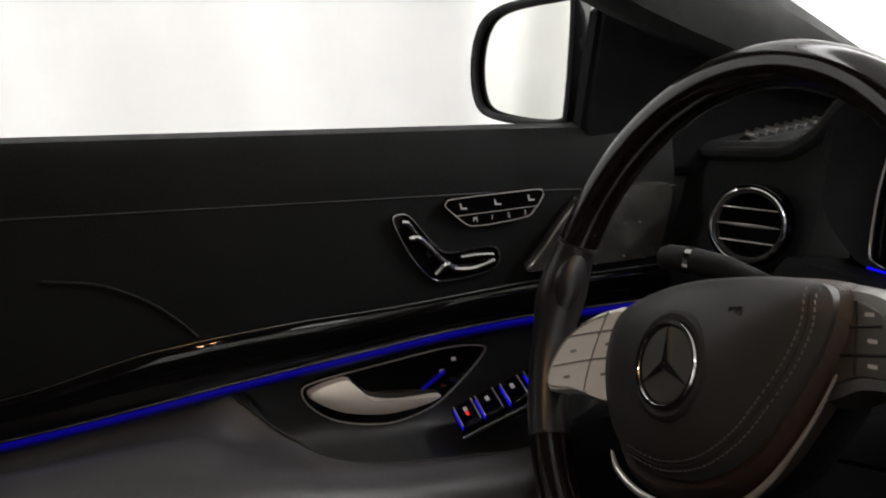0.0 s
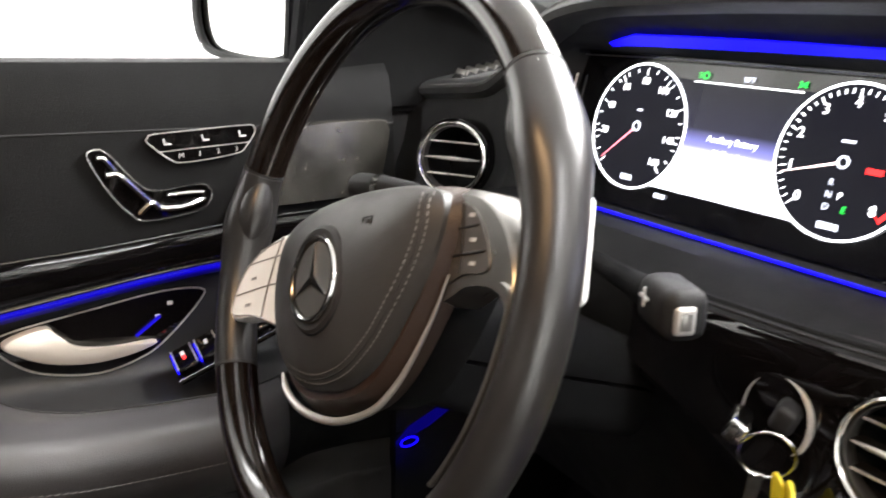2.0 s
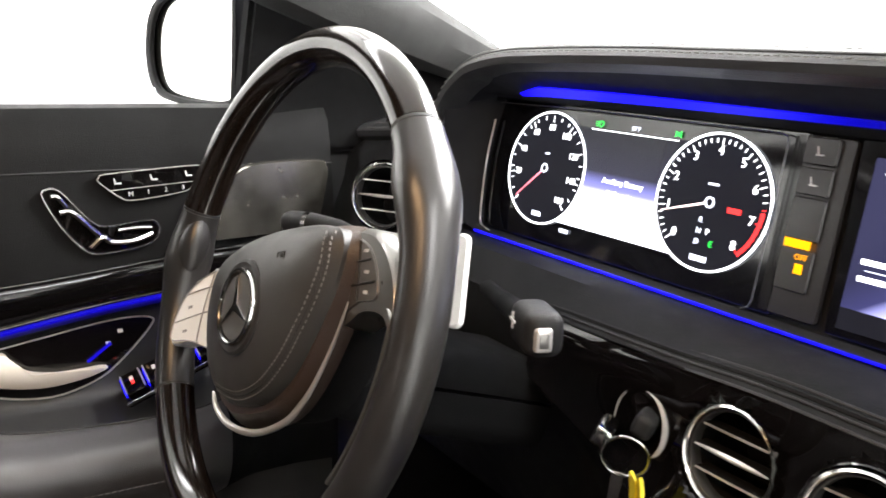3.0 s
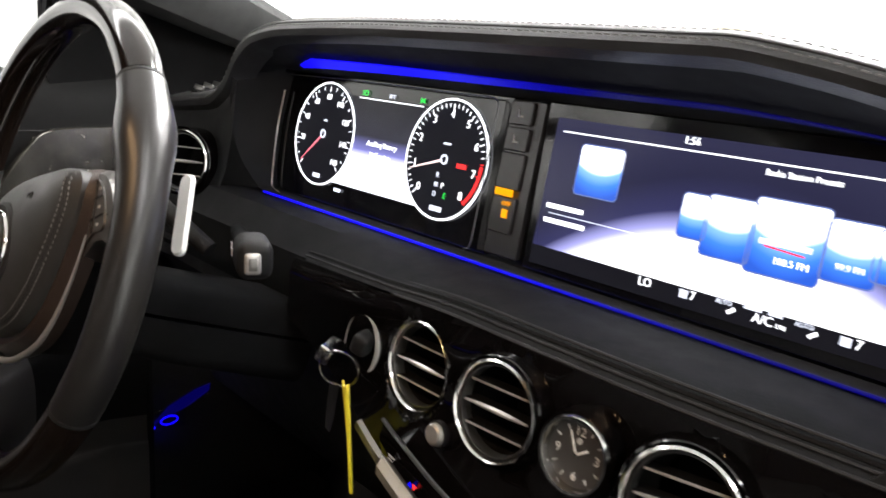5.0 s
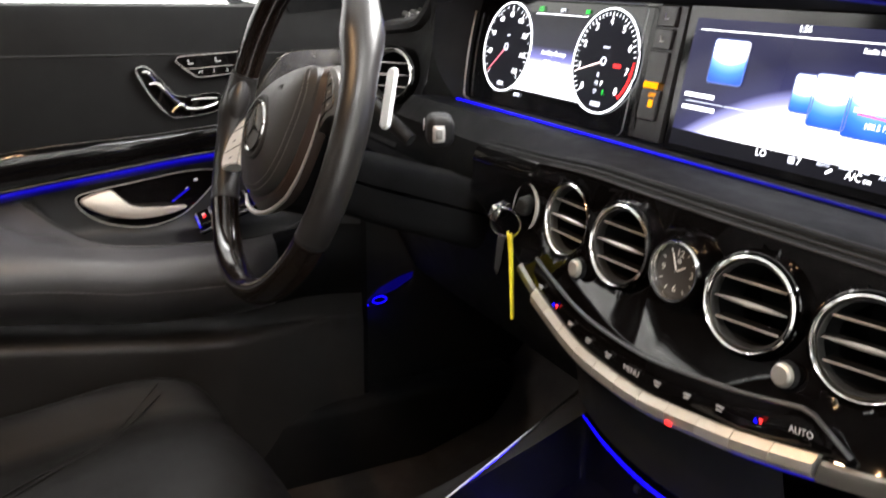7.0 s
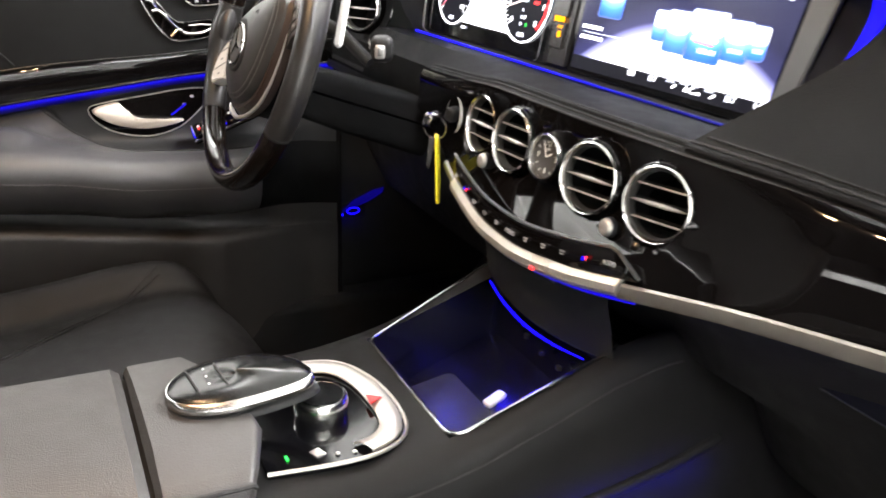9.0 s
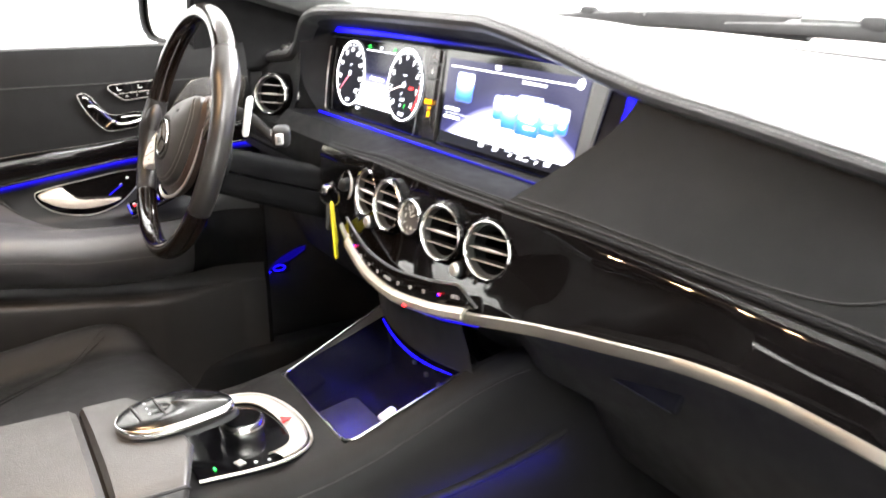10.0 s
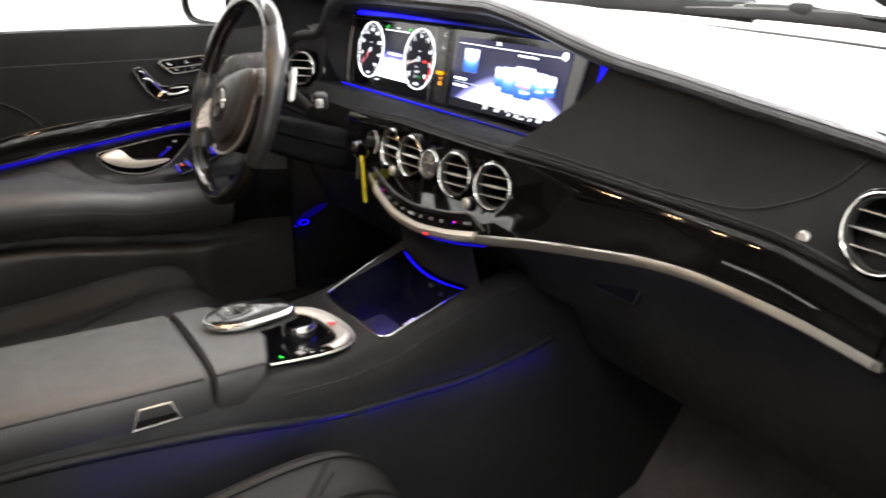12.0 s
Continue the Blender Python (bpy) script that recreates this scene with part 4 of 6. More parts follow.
# ---- steering wheel ----
from mathutils.bvhtree import BVHTree

COLUMN = pose(-0.400, -0.161, 0.659, -17.3, 0, 0.5)
HUB = pose(0, -0.0065, -0.0149)  # the airbag cover and the spokes sit a little low in the rim
WHEEL = COLUMN @ pose(0, 0, 0, 0, -19, 0)  # turned a little to the left
wheel = thing("steering_wheel", "black leather steering wheel with dark wood arcs and silver buttons", "steering wheel", WHEEL)
RIM = 0.1735


def arc(a0, a1, n, r=RIM):
    return [(r * math.cos(radians(a)), 0.0, r * math.sin(radians(a))) for a in steps(a0, a1, n)]


def rim_piece(name, a0, a1, mt, rr, label):
    n = max(8, int((a1 - a0) / 3))
    part(name, sweep(arc(a0, a1, n), rr, 18, flat=1.15, up=(0, 1, 0)), mt, wheel, label)


rim_piece("rim_arc", 28.5, 151.5, RIMWOOD, 0.0137, "dark lacquered wood arc")
rim_piece("rim_arc", 203.5, 311.5, RIMWOOD, 0.0137, "dark lacquered wood arc")
for a0, a1 in ((-47.5, 27.5), (152.5, 202.5)):
    n = 36
    rad = [0.0139 + 0.0034 * math.exp(-((a0 + (a1 - a0) * k / n - (14.0 if a0 < 0 else 166.0)) / 8) ** 2) for k in range(n + 1)]
    part("rim_grip", sweep(arc(a0, a1, n), rad, 18, flat=1.15, up=(0, 1, 0)), RIMLEATHER, wheel, "smooth black leather grip")
for a in (17.5, 162.5):
    n = 14
    pts = [(q[0] * 0.957, -0.002, q[2] * 0.957) for q in arc(a - 9.5, a + 9.5, n)]
    part("thumb_rest", sweep(pts, [0.0050 + 0.0085 * math.sin(math.pi * k / n) ** 0.8 for k in range(n + 1)], 16, up=(0, 1, 0)), RIMLEATHER, wheel, "perforated leather thumb rest")
for a in (28, 152, 203, 312):
    part("rim_joint", sweep(arc(a - 0.35, a + 0.35, 2), 0.0141, 18, flat=1.15, up=(0, 1, 0)), RUBBER, wheel)

# airbag cover: a domed shield, with a brown flank beyond the stitches
flank_line = smooth_line([(0.0, 0.056), (0.056, 0.055), (0.090, 0.051), (0.107, 0.045), (0.111, 0.032), (0.102, 0.010), (0.084, -0.020), (0.062, -0.049), (0.036, -0.068), (0.0, -0.076), (-0.042, -0.0755), (-0.072, -0.058), (-0.087, -0.014), (-0.088, 0.018), (-0.076, 0.040), (-0.045, 0.051)], 4, True)
cover_line = smooth_line([(0.0, 0.0545), (0.055, 0.053), (0.088, 0.048), (0.099, 0.040), (0.099, 0.026), (0.090, 0.005), (0.074, -0.018), (0.053, -0.042), (0.028, -0.057), (0.0, -0.063), (-0.038, -0.060), (-0.066, -0.041), (-0.081, -0.010), (-0.082, 0.018), (-0.071, 0.038), (-0.042, 0.049)], 4, True)
cover = plate([(float(p[0]), float(p[1])) for p in cover_line], 0.040, 0.006, m=pose(0, -0.008, 0), dome=0.013)
flank = plate([(float(p[0]), float(p[1])) for p in flank_line], 0.017, 0.012, m=pose(0, 0.001, 0))
skins = [BVHTree.FromBMesh(cover), BVHTree.FromBMesh(flank)]
part("airbag_cover", cover, HUBLEATHER, wheel, "black leather airbag cover", HUB)
part("cover_back", plate([(float(p[0]) * 0.93, float(p[1]) * 0.93) for p in flank_line], 0.030, 0.002, m=pose(0, 0.019, 0)), MATTBLACK, wheel, "", HUB)
part("cover_flank", flank, PADBROWN, wheel, "dark brown leather flank", HUB)


def on_hub(x, z):
    """The foremost skin of the hub at a place of the wheel's plane."""
    hits = [s.ray_cast(Vector((x, -0.2, z)), Vector((0, 1, 0)))[0] for s in skins]
    return min((h.y for h in hits if h), default=0.0)


seam = smooth_line([(0.091, 0.043), (0.0915, 0.026), (0.083, 0.006), (0.068, -0.015), (0.049, -0.036), (0.024, -0.051), (-0.008, -0.0565), (-0.044, -0.0505)], 24)
for off, nm in ((-0.0026, "stitching"), (0.0026, "stitching"), (0.0, "seam")):
    line = []
    for k in range(len(seam) - 1):
        p, q = seam[k], seam[k + 1]
        dx, dz = q[0] - p[0], q[1] - p[1]
        ln = math.hypot(dx, dz)
        x, z = p[0] - dz / ln * off, p[1] + dx / ln * off
        line.append((float(x), on_hub(x, z), float(z), math.degrees(math.atan2(dz, dx))))
    if nm == "seam":
        part("seam", sweep([(x, y + 0.0001, z) for x, y, z, a in line], 0.0006, 5, up=(0, 1, 0)), RUBBER, wheel, "dark seam between the stitches", HUB)
        continue
    bm, run, last = bmesh.new(), 0.0, None
    for x, y, z, a in line:
        run += math.hypot(x - last[0], z - last[1]) if last else 0.0034
        last = (x, z)
        if run >= 0.0034:
            run = 0.0
            box(0.0023, 0.0007, 0.0006, 0, bm=bm, m=pose(x, y - 0.0002, z, 0, -a, 0))
    tagged(part("stitching", bm, THREAD, wheel, "pale thread stitches", HUB), kind="stuff")
# round emblem with three rays
em = part("emblem", lathe([(0.0235, -0.004), (0.0235, 0.0012), (0.0243, 0.0022), (0.0258, 0.0022), (0.0266, 0.0008), (0.0266, -0.004)], 48, closed=True, m=pose(0.003, -0.0215, 0.001)), CHROME, wheel, "round chrome emblem ring", HUB)
part("emblem_well", lathe([(0.0268, -0.006), (0.0268, -0.0005), (0.0300, 0.0002), (0.0322, -0.0012), (0.0330, -0.006)], 48, closed=True, m=pose(0.003, -0.0215, 0.001)), RUBBER, em, "dark well round the emblem")
part("emblem_disc", lathe([(0.0236, -0.002), (0.0220, 0.0004)], 40, m=pose(0.003, -0.0215, 0.001)), DISC, em)
for a in (90, 210, 330):
    d = radians(a)
    part("ray", plate([(0.0, -0.0030), (0.0228, -0.0002), (0.0228, 0.0002), (0.0, 0.0030)], 0.002, 0.0008, m=pose(0.003, -0.0231, 0.001, 0, -a, 0)), CHROME, em)
bm = bmesh.new()
for dx, dz, w, h in ((0.0, 0.0024, 0.010, 0.0007), (0.0, -0.0024, 0.010, 0.0007), (-0.0046, 0.0, 0.0007, 0.0048), (0.0046, 0.0, 0.0007, 0.0048), (0.001, 0.0, 0.0030, 0.0026)):
    box(w, 0.0006, h, 0, bm=bm, m=pose(0.050 + dx, on_hub(0.050, 0.031) - 0.0002, 0.031 + dz))
part("airbag_mark", bm, RUBBER, wheel, "small embossed airbag mark", HUB)
# button plates on the two spokes
SPOKE = {-1: pose(0, 0.0148, 0, 0, 0, 7.6), 1: pose(0, 0.026, 0, 0, 0, -10)}
left_outline = [(-0.066, -0.020), (-0.080, -0.024), (-0.095, -0.023), (-0.110, -0.020), (-0.130, -0.018), (-0.154, -0.019), (-0.156, -0.004), (-0.144, 0.018), (-0.122, 0.034), (-0.094, 0.042), (-0.074, 0.038)]
right_outline = [(0.074, 0.044), (0.094, 0.049), (0.124, 0.042), (0.147, 0.026), (0.161, 0.004), (0.163, -0.022), (0.158, -0.020), (0.150, -0.012), (0.134, -0.007), (0.113, -0.006), (0.098, -0.010), (0.082, -0.012), (0.066, 0.0)]
left_spoke = part("spoke_plate", plate([tuple(p) for p in smooth_line(left_outline, 3, True)], 0.016, 0.004, m=SPOKE[-1]), PALE, wheel, "pale silver button plate", HUB)
for pts in ([(-0.082, 0.0275), (-0.105, 0.0255), (-0.128, 0.0225), (-0.138, 0.0205)], [(-0.078, 0.0085), (-0.105, 0.0060), (-0.132, 0.0020), (-0.149, -0.0010)], [(-0.096, 0.040), (-0.104, 0.020), (-0.110, -0.002), (-0.112, -0.017)], [(-0.094, 0.0385), (-0.120, 0.0310), (-0.141, 0.0165), (-0.153, -0.004), (-0.151, -0.015), (-0.128, -0.0155), (-0.109, -0.018)]):
    part("key_gap", sweep([SPOKE[-1] @ Vector((p[0], -0.0002, p[1])) for p in smooth_line(pts, 4)], 0.0006, 6, up=(0, 1, 0)), KEYGAP, left_spoke, "grey gap between the keys")
for bx, bz in ((-0.120, 0.031), (-0.128, 0.011), (-0.132, -0.008), (-0.092, 0.017), (-0.093, -0.004)):
    part("key_mark", box(0.006, 0.0004, 0.0020, 0, m=SPOKE[-1] @ pose(bx, -0.0004, bz, 0, -10, 0)), KEYGAP, left_spoke)
part("spoke_back", plate([(-0.06, -0.040), (-0.09, -0.032), (-0.105, -0.018), (-0.125, -0.014), (-0.136, -0.012), (-0.132, 0.010), (-0.105, 0.030), (-0.05, 0.036)], 0.014, 0.004, m=pose(0, 0.032, 0)), SOFT, wheel, "glossy black spoke", HUB)
right_spoke = part("spoke_plate", plate([tuple(p) for p in smooth_line(right_outline, 4, True)], 0.022, 0.005, m=SPOKE[1]), ARMSILVER, wheel, "satin silver spoke arm with dark keys", HUB)
inset = [tuple(p) for p in smooth_line([(0.073, 0.038), (0.092, 0.043), (0.116, 0.036), (0.130, 0.024), (0.138, 0.009), (0.138, 0.002), (0.130, 0.000), (0.112, 0.001), (0.090, -0.004), (0.076, -0.004)], 3, True)]
part("key_panel", plate(inset, 0.006, 0.0012, m=SPOKE[1] @ pose(0, -0.0012, 0)), INSET, right_spoke, "dark grey key panel")
for pts in ([(0.084, 0.0275), (0.105, 0.0260), (0.126, 0.0250)], [(0.080, 0.0125), (0.105, 0.0120), (0.134, 0.0110)], [(0.108, 0.0385), (0.110, 0.020), (0.110, 0.002)]):
    part("key_gap", sweep([SPOKE[1] @ Vector((p[0], -0.0014, p[1])) for p in smooth_line(pts, 4)], 0.0008, 6, up=(0, 1, 0)), RUBBER, right_spoke, "dark gap between the keys")
for bx, bz in ((0.118, 0.031), (0.121, 0.018), (0.122, 0.006)):
    part("key_mark", box(0.006, 0.0004, 0.0020, 0, m=SPOKE[1] @ pose(bx, -0.0015, bz, 0, 8, 0)), MARK, right_spoke)
# shift paddles behind the spokes
pc = WHEEL.inverted() @ Vector((-0.2605, -0.107, 0.696))
for s in (-1, 1):
    pm = plate([(s * px, pz) for px, pz in rrect(0.0110, 0.056, 0.0050)], 0.004, 0.0015, m=pose(s * pc.x, pc.y, pc.z, 0, s * 2, s * 12))
    part("shift_paddle", pm, PALE, wheel, "satin metal shift paddle")
# bright lip under the airbag cover, and the metal edge of the lower spoke
lip = smooth_line([(-0.076, 0.004, -0.054), (-0.066, 0.004, -0.066), (-0.040, 0.004, -0.0768), (0.0, 0.004, -0.0798), (0.036, 0.005, -0.0718), (0.054, 0.006, -0.0600), (0.068, 0.007, -0.0445), (0.085, 0.007, -0.0205), (0.098, 0.006, 0.0020)], 8)
part("cover_lip", sweep([tuple(p) for p in lip], [0.0007 + 0.0018 * math.sin(math.pi * (k / (len(lip) - 1)) ** 0.6) for k in range(len(lip))], 10, up=(0, 1, 0)), SILVER, wheel, "satin metal lip", HUB)
edge = smooth_line([(0.108, 0.016, -0.021), (0.126, 0.008, -0.018), (0.143, -0.003, -0.019)] + [(0.1588 * math.cos(radians(a)), -0.0085, 0.1588 * math.sin(radians(a))) for a in (-10, -18, -26, -34, -42, -47)], 5)
part("spoke_trim", sweep([tuple(p) for p in edge], 0.0016, 8, up=(0, 1, 0)), STUD, wheel, "satin metal spoke edge")
# column shroud behind
part("hub", lathe([(0.046, 0.004), (0.048, -0.03), (0.045, -0.06), (0.042, -0.07)], 32), SOFT, wheel, "", HUB @ pose(0, 0, -0.014))
shroud = thing("column_shroud", "black plastic steering column shroud", "column shroud", COLUMN)
for nm, lo, hi in (("upper_shell", 0.0015, 1.0), ("lower_shell", -1.0, -0.0015)):
    rows = []
    for y, hw, z0, z1 in ((0.045, 0.042, -0.070, -0.016), (0.06, 0.048, -0.076, -0.014), (0.12, 0.050, -0.082, -0.012), (0.24, 0.052, -0.088, -0.012)):
        mid_z = (z0 + z1) / 2 + 0.006
        rows.append([(px, y, min(max((z0 + z1) / 2 + pz, mid_z + lo), mid_z + hi)) for px, pz in rrect(hw * 2, z1 - z0, 0.022)])
    part(nm, loft(rows, close_v=True, caps=True), MATTBLACK, shroud)
part("tilt_switch", box(0.008, 0.022, 0.012, 0.003, 3, m=pose(-0.049, 0.085, -0.022)), SOFT, shroud)

# stalks
stalk = thing("selector_stalk", "black gear selector stalk with a silver end button", "stalk", pose(-0.212, -0.078, 0.672))
d0, d1 = Vector((-0.125, 0.052, -0.012)), Vector((0.0, 0.0, 0.0))
part("arm", sweep([d0.lerp(d1, k / 8) for k in range(7)], [0.006, 0.0062, 0.0065, 0.007, 0.0075, 0.0085, 0.0095], 14), MATTBLACK, stalk)
hm = Matrix.Translation(d0.lerp(d1, 0.86)) @ pose(0, 0, 0, 0, 0, -22)
part("head", box(0.038, 0.024, 0.027, 0.008, 4, m=hm), SOFT, stalk)
part("end_button", box(0.006, 0.011, 0.015, 0.0025, 3, m=hm @ pose(0.0178, -0.002, -0.001)), SILVER, stalk, "satin silver end button")
part("button_dimple", box(0.002, 0.006, 0.009, 0.0009, 2, m=hm @ pose(0.0204, -0.002, -0.001)), STUD, stalk)
part("mark", box(0.010, 0.0008, 0.0016, 0, m=hm @ pose(-0.004, -0.0134, 0.004)), MARK, stalk)
part("mark", box(0.0016, 0.0008, 0.010, 0, m=hm @ pose(-0.004, -0.0134, 0.004)), MARK, stalk)
lst = thing("indicator_stalk", "black indicator stalk with a chrome ring", "stalk", pose(-0.5375, -0.0597, 0.6685))
part("arm", sweep([(0.105, 0.055, -0.048), (0.06, 0.030, -0.014), (0.02, 0.006, 0.0), (-0.005, -0.008, 0.002)], [0.008, 0.009, 0.010, 0.0105], 14), SOFT, lst)
part("ring", sweep([(-0.005, -0.008, 0.002), (-0.009, -0.0103, 0.0022)], 0.0112, 14), CHROME, lst, "thin chrome ring")
part("tip", sweep([(-0.009, -0.0103, 0.0022), (-0.024, -0.018, 0.001), (-0.029, -0.0205, 0.0005), (-0.0305, -0.0212, 0.0004)], [0.0104, 0.0108, 0.0085, 0.004], 14), SOFT, lst)

# ignition with the bunch of keys
ign = thing("ignition_switch", "round black ignition switch with a dull metal ring", "ignition switch", pose(-0.2245, 0.0190, 0.590, -10, 0, -8))
part("ring", lathe([(0.0222, -0.006), (0.0222, 0.001), (0.0236, 0.0026), (0.0258, 0.0015), (0.0266, -0.012)], 36, closed=True), SILVER, ign, "dull metal ring")
part("cap", lathe([(0.0224, -0.006), (0.0220, -0.001), (0.012, 0.001), (0.002, 0.001)], 32), SOFT, ign)
keys = thing("key_bunch", "car key with a key ring and a long yellow plastic tag", "keys", pose(-0.2107, 0.0093, 0.596))
part("key_head", box(0.012, 0.026, 0.014, 0.003, 3, m=pose(-0.020, -0.016, -0.007, 0, 28, 34)), CHROME, keys, "chrome key head")
part("key_head", box(0.014, 0.020, 0.016, 0.004, 3, m=pose(-0.004, 0.004, 0.0, 0, 20, 24)), SOFT, keys)
ringm = pose(0.008, -0.026, -0.010, 10, 10, 40)
part("key_ring", sweep([ringm @ Vector((0.0145 * math.cos(a), 0, 0.0145 * math.sin(a))) for a in steps(0, 2 * math.pi, 36)[:-1]], 0.0010, 8, closed=True, up=(0.3, 1, 0.1)), CHROME, keys, "steel key ring")
part("tag", plate([tuple(p) for p in smooth_line([(-0.0055, 0.0), (0.0055, 0.0), (0.0075, -0.030), (0.0070, -0.070), (0.0, -0.074), (-0.0070, -0.070), (-0.0075, -0.030)], 3, True)], 0.0022, 0.0006, m=pose(0.026, -0.032, -0.018, 4, -6, -38)), YELLOW, keys, "long yellow plastic tag")
part("tag", plate(rrect(0.012, 0.060, 0.003, 3, 0, -0.030), 0.0018, 0.0005, m=pose(0.018, -0.030, -0.016, 6, 5, -30)), YELLOW, keys, "long yellow plastic tag")
part("second_key", plate([(-0.004, 0), (0.004, 0), (0.003, -0.030), (0.001, -0.040), (-0.003, -0.036)], 0.0024, 0.0005, m=pose(0.004, -0.027, -0.022, 0, 6, 30)), CHROME, keys, "steel key")

# ---- centre console ----
top_z = spline([-1.0, -0.40, -0.30, -0.22, -0.14, -0.05, 0.03, 0.08, 0.20, 0.40], [0.392, 0.388, 0.384, 0.382, 0.392, 0.419, 0.445, 0.452, 0.44, 0.40])
half_w = spline([-1.0, -0.4, -0.2, 0.0, 0.12], [0.135, 0.133, 0.130, 0.128, 0.128])
# the tray flares towards the dash on the driver's side
flare = lambda px, py: px - 0.034 * max(0.0, -px) / 0.096 * max(0.0, py + 0.120) / 0.156
side_lip = spline([-1.0, -0.6, -0.5, -0.375, -0.28, -0.186, -0.05, 0.045, 0.15], [0.368, 0.362, 0.356, 0.343, 0.328, 0.319, 0.320, 0.331, 0.354])
console = thing("centre_console", "black leather centre console with an open storage tray", "console")


def console_row(y, inner):
    """The section's right half, from the given inner edge outwards and down to the floor."""
    z, w = top_z(y), half_w(y)
    return [(inner, y, z), (w - 0.030, y, z), (w - 0.012, y, z - 0.003), (w - 0.002, y, z - 0.012), (w + 0.006, y, z - 0.040), (w + 0.012, y, z - 0.075), (w + 0.040, y, 0.16), (w + 0.045, y, 0.0)]


def side_x(y, z):
    """How far out the console's flank stands at this height."""
    pts = console_row(y, 0.0)[3:]
    return float(np.interp(-z, [-p[2] for p in pts], [p[0] for p in pts]))


for s in (-1, 1):
    rows = [[(s * x, yy, z) for x, yy, z in console_row(y, 0.0)] for y in steps(-1.0, -0.139, 34)]
    part("side_shell", loft(rows), CONSOLE, console)
    ins = 0.101 if s > 0 else 0.096
    rows = [[(s * x, yy, z) for x, yy, z in console_row(y, ins if s > 0 and y < 0.02 else ins + 0.004 if s > 0 else min(-flare(-ins, y), 0.124) + 0.001)] for y in steps(-0.139, 0.40, 30)]
    part("side_shell", loft(rows), CONSOLE, console)
    pts = [(s * (side_x(y, side_lip(y)) - 0.001), y, side_lip(y)) for y in steps(-0.95, 0.13, 50)]
    part("light_lip", sweep(pts, 0.0065, 12), CONSOLE, console, "rounded shoulder over the light strip")
    pts = [(s * (half_w(y) + 0.0005), y, top_z(y) - 0.0165) for y in steps(-0.30, 0.085, 30)]
    part("seam", sweep(pts, 0.0009, 5), RUBBER, console)
# storage tray, sloping with the console
tilt_z = lambda y: top_z(y)
xl, xr, y0, y1 = -0.096, 0.101, -0.138, 0.036
rows = []
for d in (0.0, 0.012, 0.066, 0.072):
    ring = []
    for px, py in rrect(xr - xl - (0.004 if d > 0.013 else 0), y1 - y0 - (0.004 if d > 0.013 else 0), 0.014, 4, (xl + xr) / 2, (y0 + y1) / 2):
        ring.append((flare(px, py), py, tilt_z(py) - d * (1.0 if py < 0 else 1.25)))
    rows.append(ring)
bm = loft(rows, close_v=True)
bm.faces.new([v for v in bm.verts][-len(rows[0]):])
part("tray", bm, TRAYBLACK, console, "deep black storage tray")
frame_pts = [tuple((flare(px, py), py, tilt_z(py) + 0.001)) for px, py in rrect(xr - xl, y1 - y0, 0.014, 4, (xl + xr) / 2, (y0 + y1) / 2) if py < 0.0345]
k = max(range(len(frame_pts)), key=lambda i: abs(frame_pts[i][0] - frame_pts[i - 1][0]) + abs(frame_pts[i][1] - frame_pts[i - 1][1]))
frame_pts = frame_pts[k:] + frame_pts[:k]
part("tray_frame", sweep(frame_pts, 0.0018, 8), CHROME, console, "thin chrome tray frame")
part("tray_light", sweep(smooth_line([(-0.107, 0.012, 0.431), (-0.06, 0.003, 0.427), (-0.008, -0.002, 0.425), (0.04, -0.001, 0.427), (0.084, 0.005, 0.431)], 6), [0.0007 + 0.0008 * math.sin(math.pi * k / 24) for k in range(25)], 8), BLUE, console, "glowing blue light strip")
part("tray_mat", plate(rrect(0.150, 0.075, 0.010), 0.003, 0.001, m=Matrix.Translation((0.0, -0.085, 0.340)) @ pose(0, 0, 0, -80)), RUBBER, console)
part("socket", box(0.012, 0.024, 0.008, 0.0035, 3, m=pose(0.016, -0.046, 0.362, 15, 0, 12)), PALE, console, "small silver socket")
for x, z in ((-0.045, 0.389), (-0.014, 0.384), (0.018, 0.383), (0.048, 0.386)):
    part("socket_mark", box(0.006, 0.004, 0.006, 0.001, m=pose(x, 0.026, z)), STUD, console)
# rise between tray and dash
lip_y = lambda x: -0.002 + 0.014 * ((x + 0.008) / 0.10) ** 2
rows = [[(x, 0.037, 0.400), (x, 0.034, 0.424), (x, lip_y(x) + 0.005, 0.4300 + 0.004 * (x / 0.1) ** 2), (x, lip_y(x) + 0.001, 0.434 + 0.004 * (x / 0.1) ** 2), (x, lip_y(x) * 0.5 + 0.004, 0.470), (x, 0.004, 0.500), (x, 0.008, 0.520)] for x in steps(-0.120, 0.110, 16)]
part("riser", loft(rows), SOFT, console, "glossy black flap above the tray")
part("riser_line", box(0.060, 0.0015, 0.0012, 0, m=pose(0.0, 0.0035, 0.486, 80)), DULL, console)

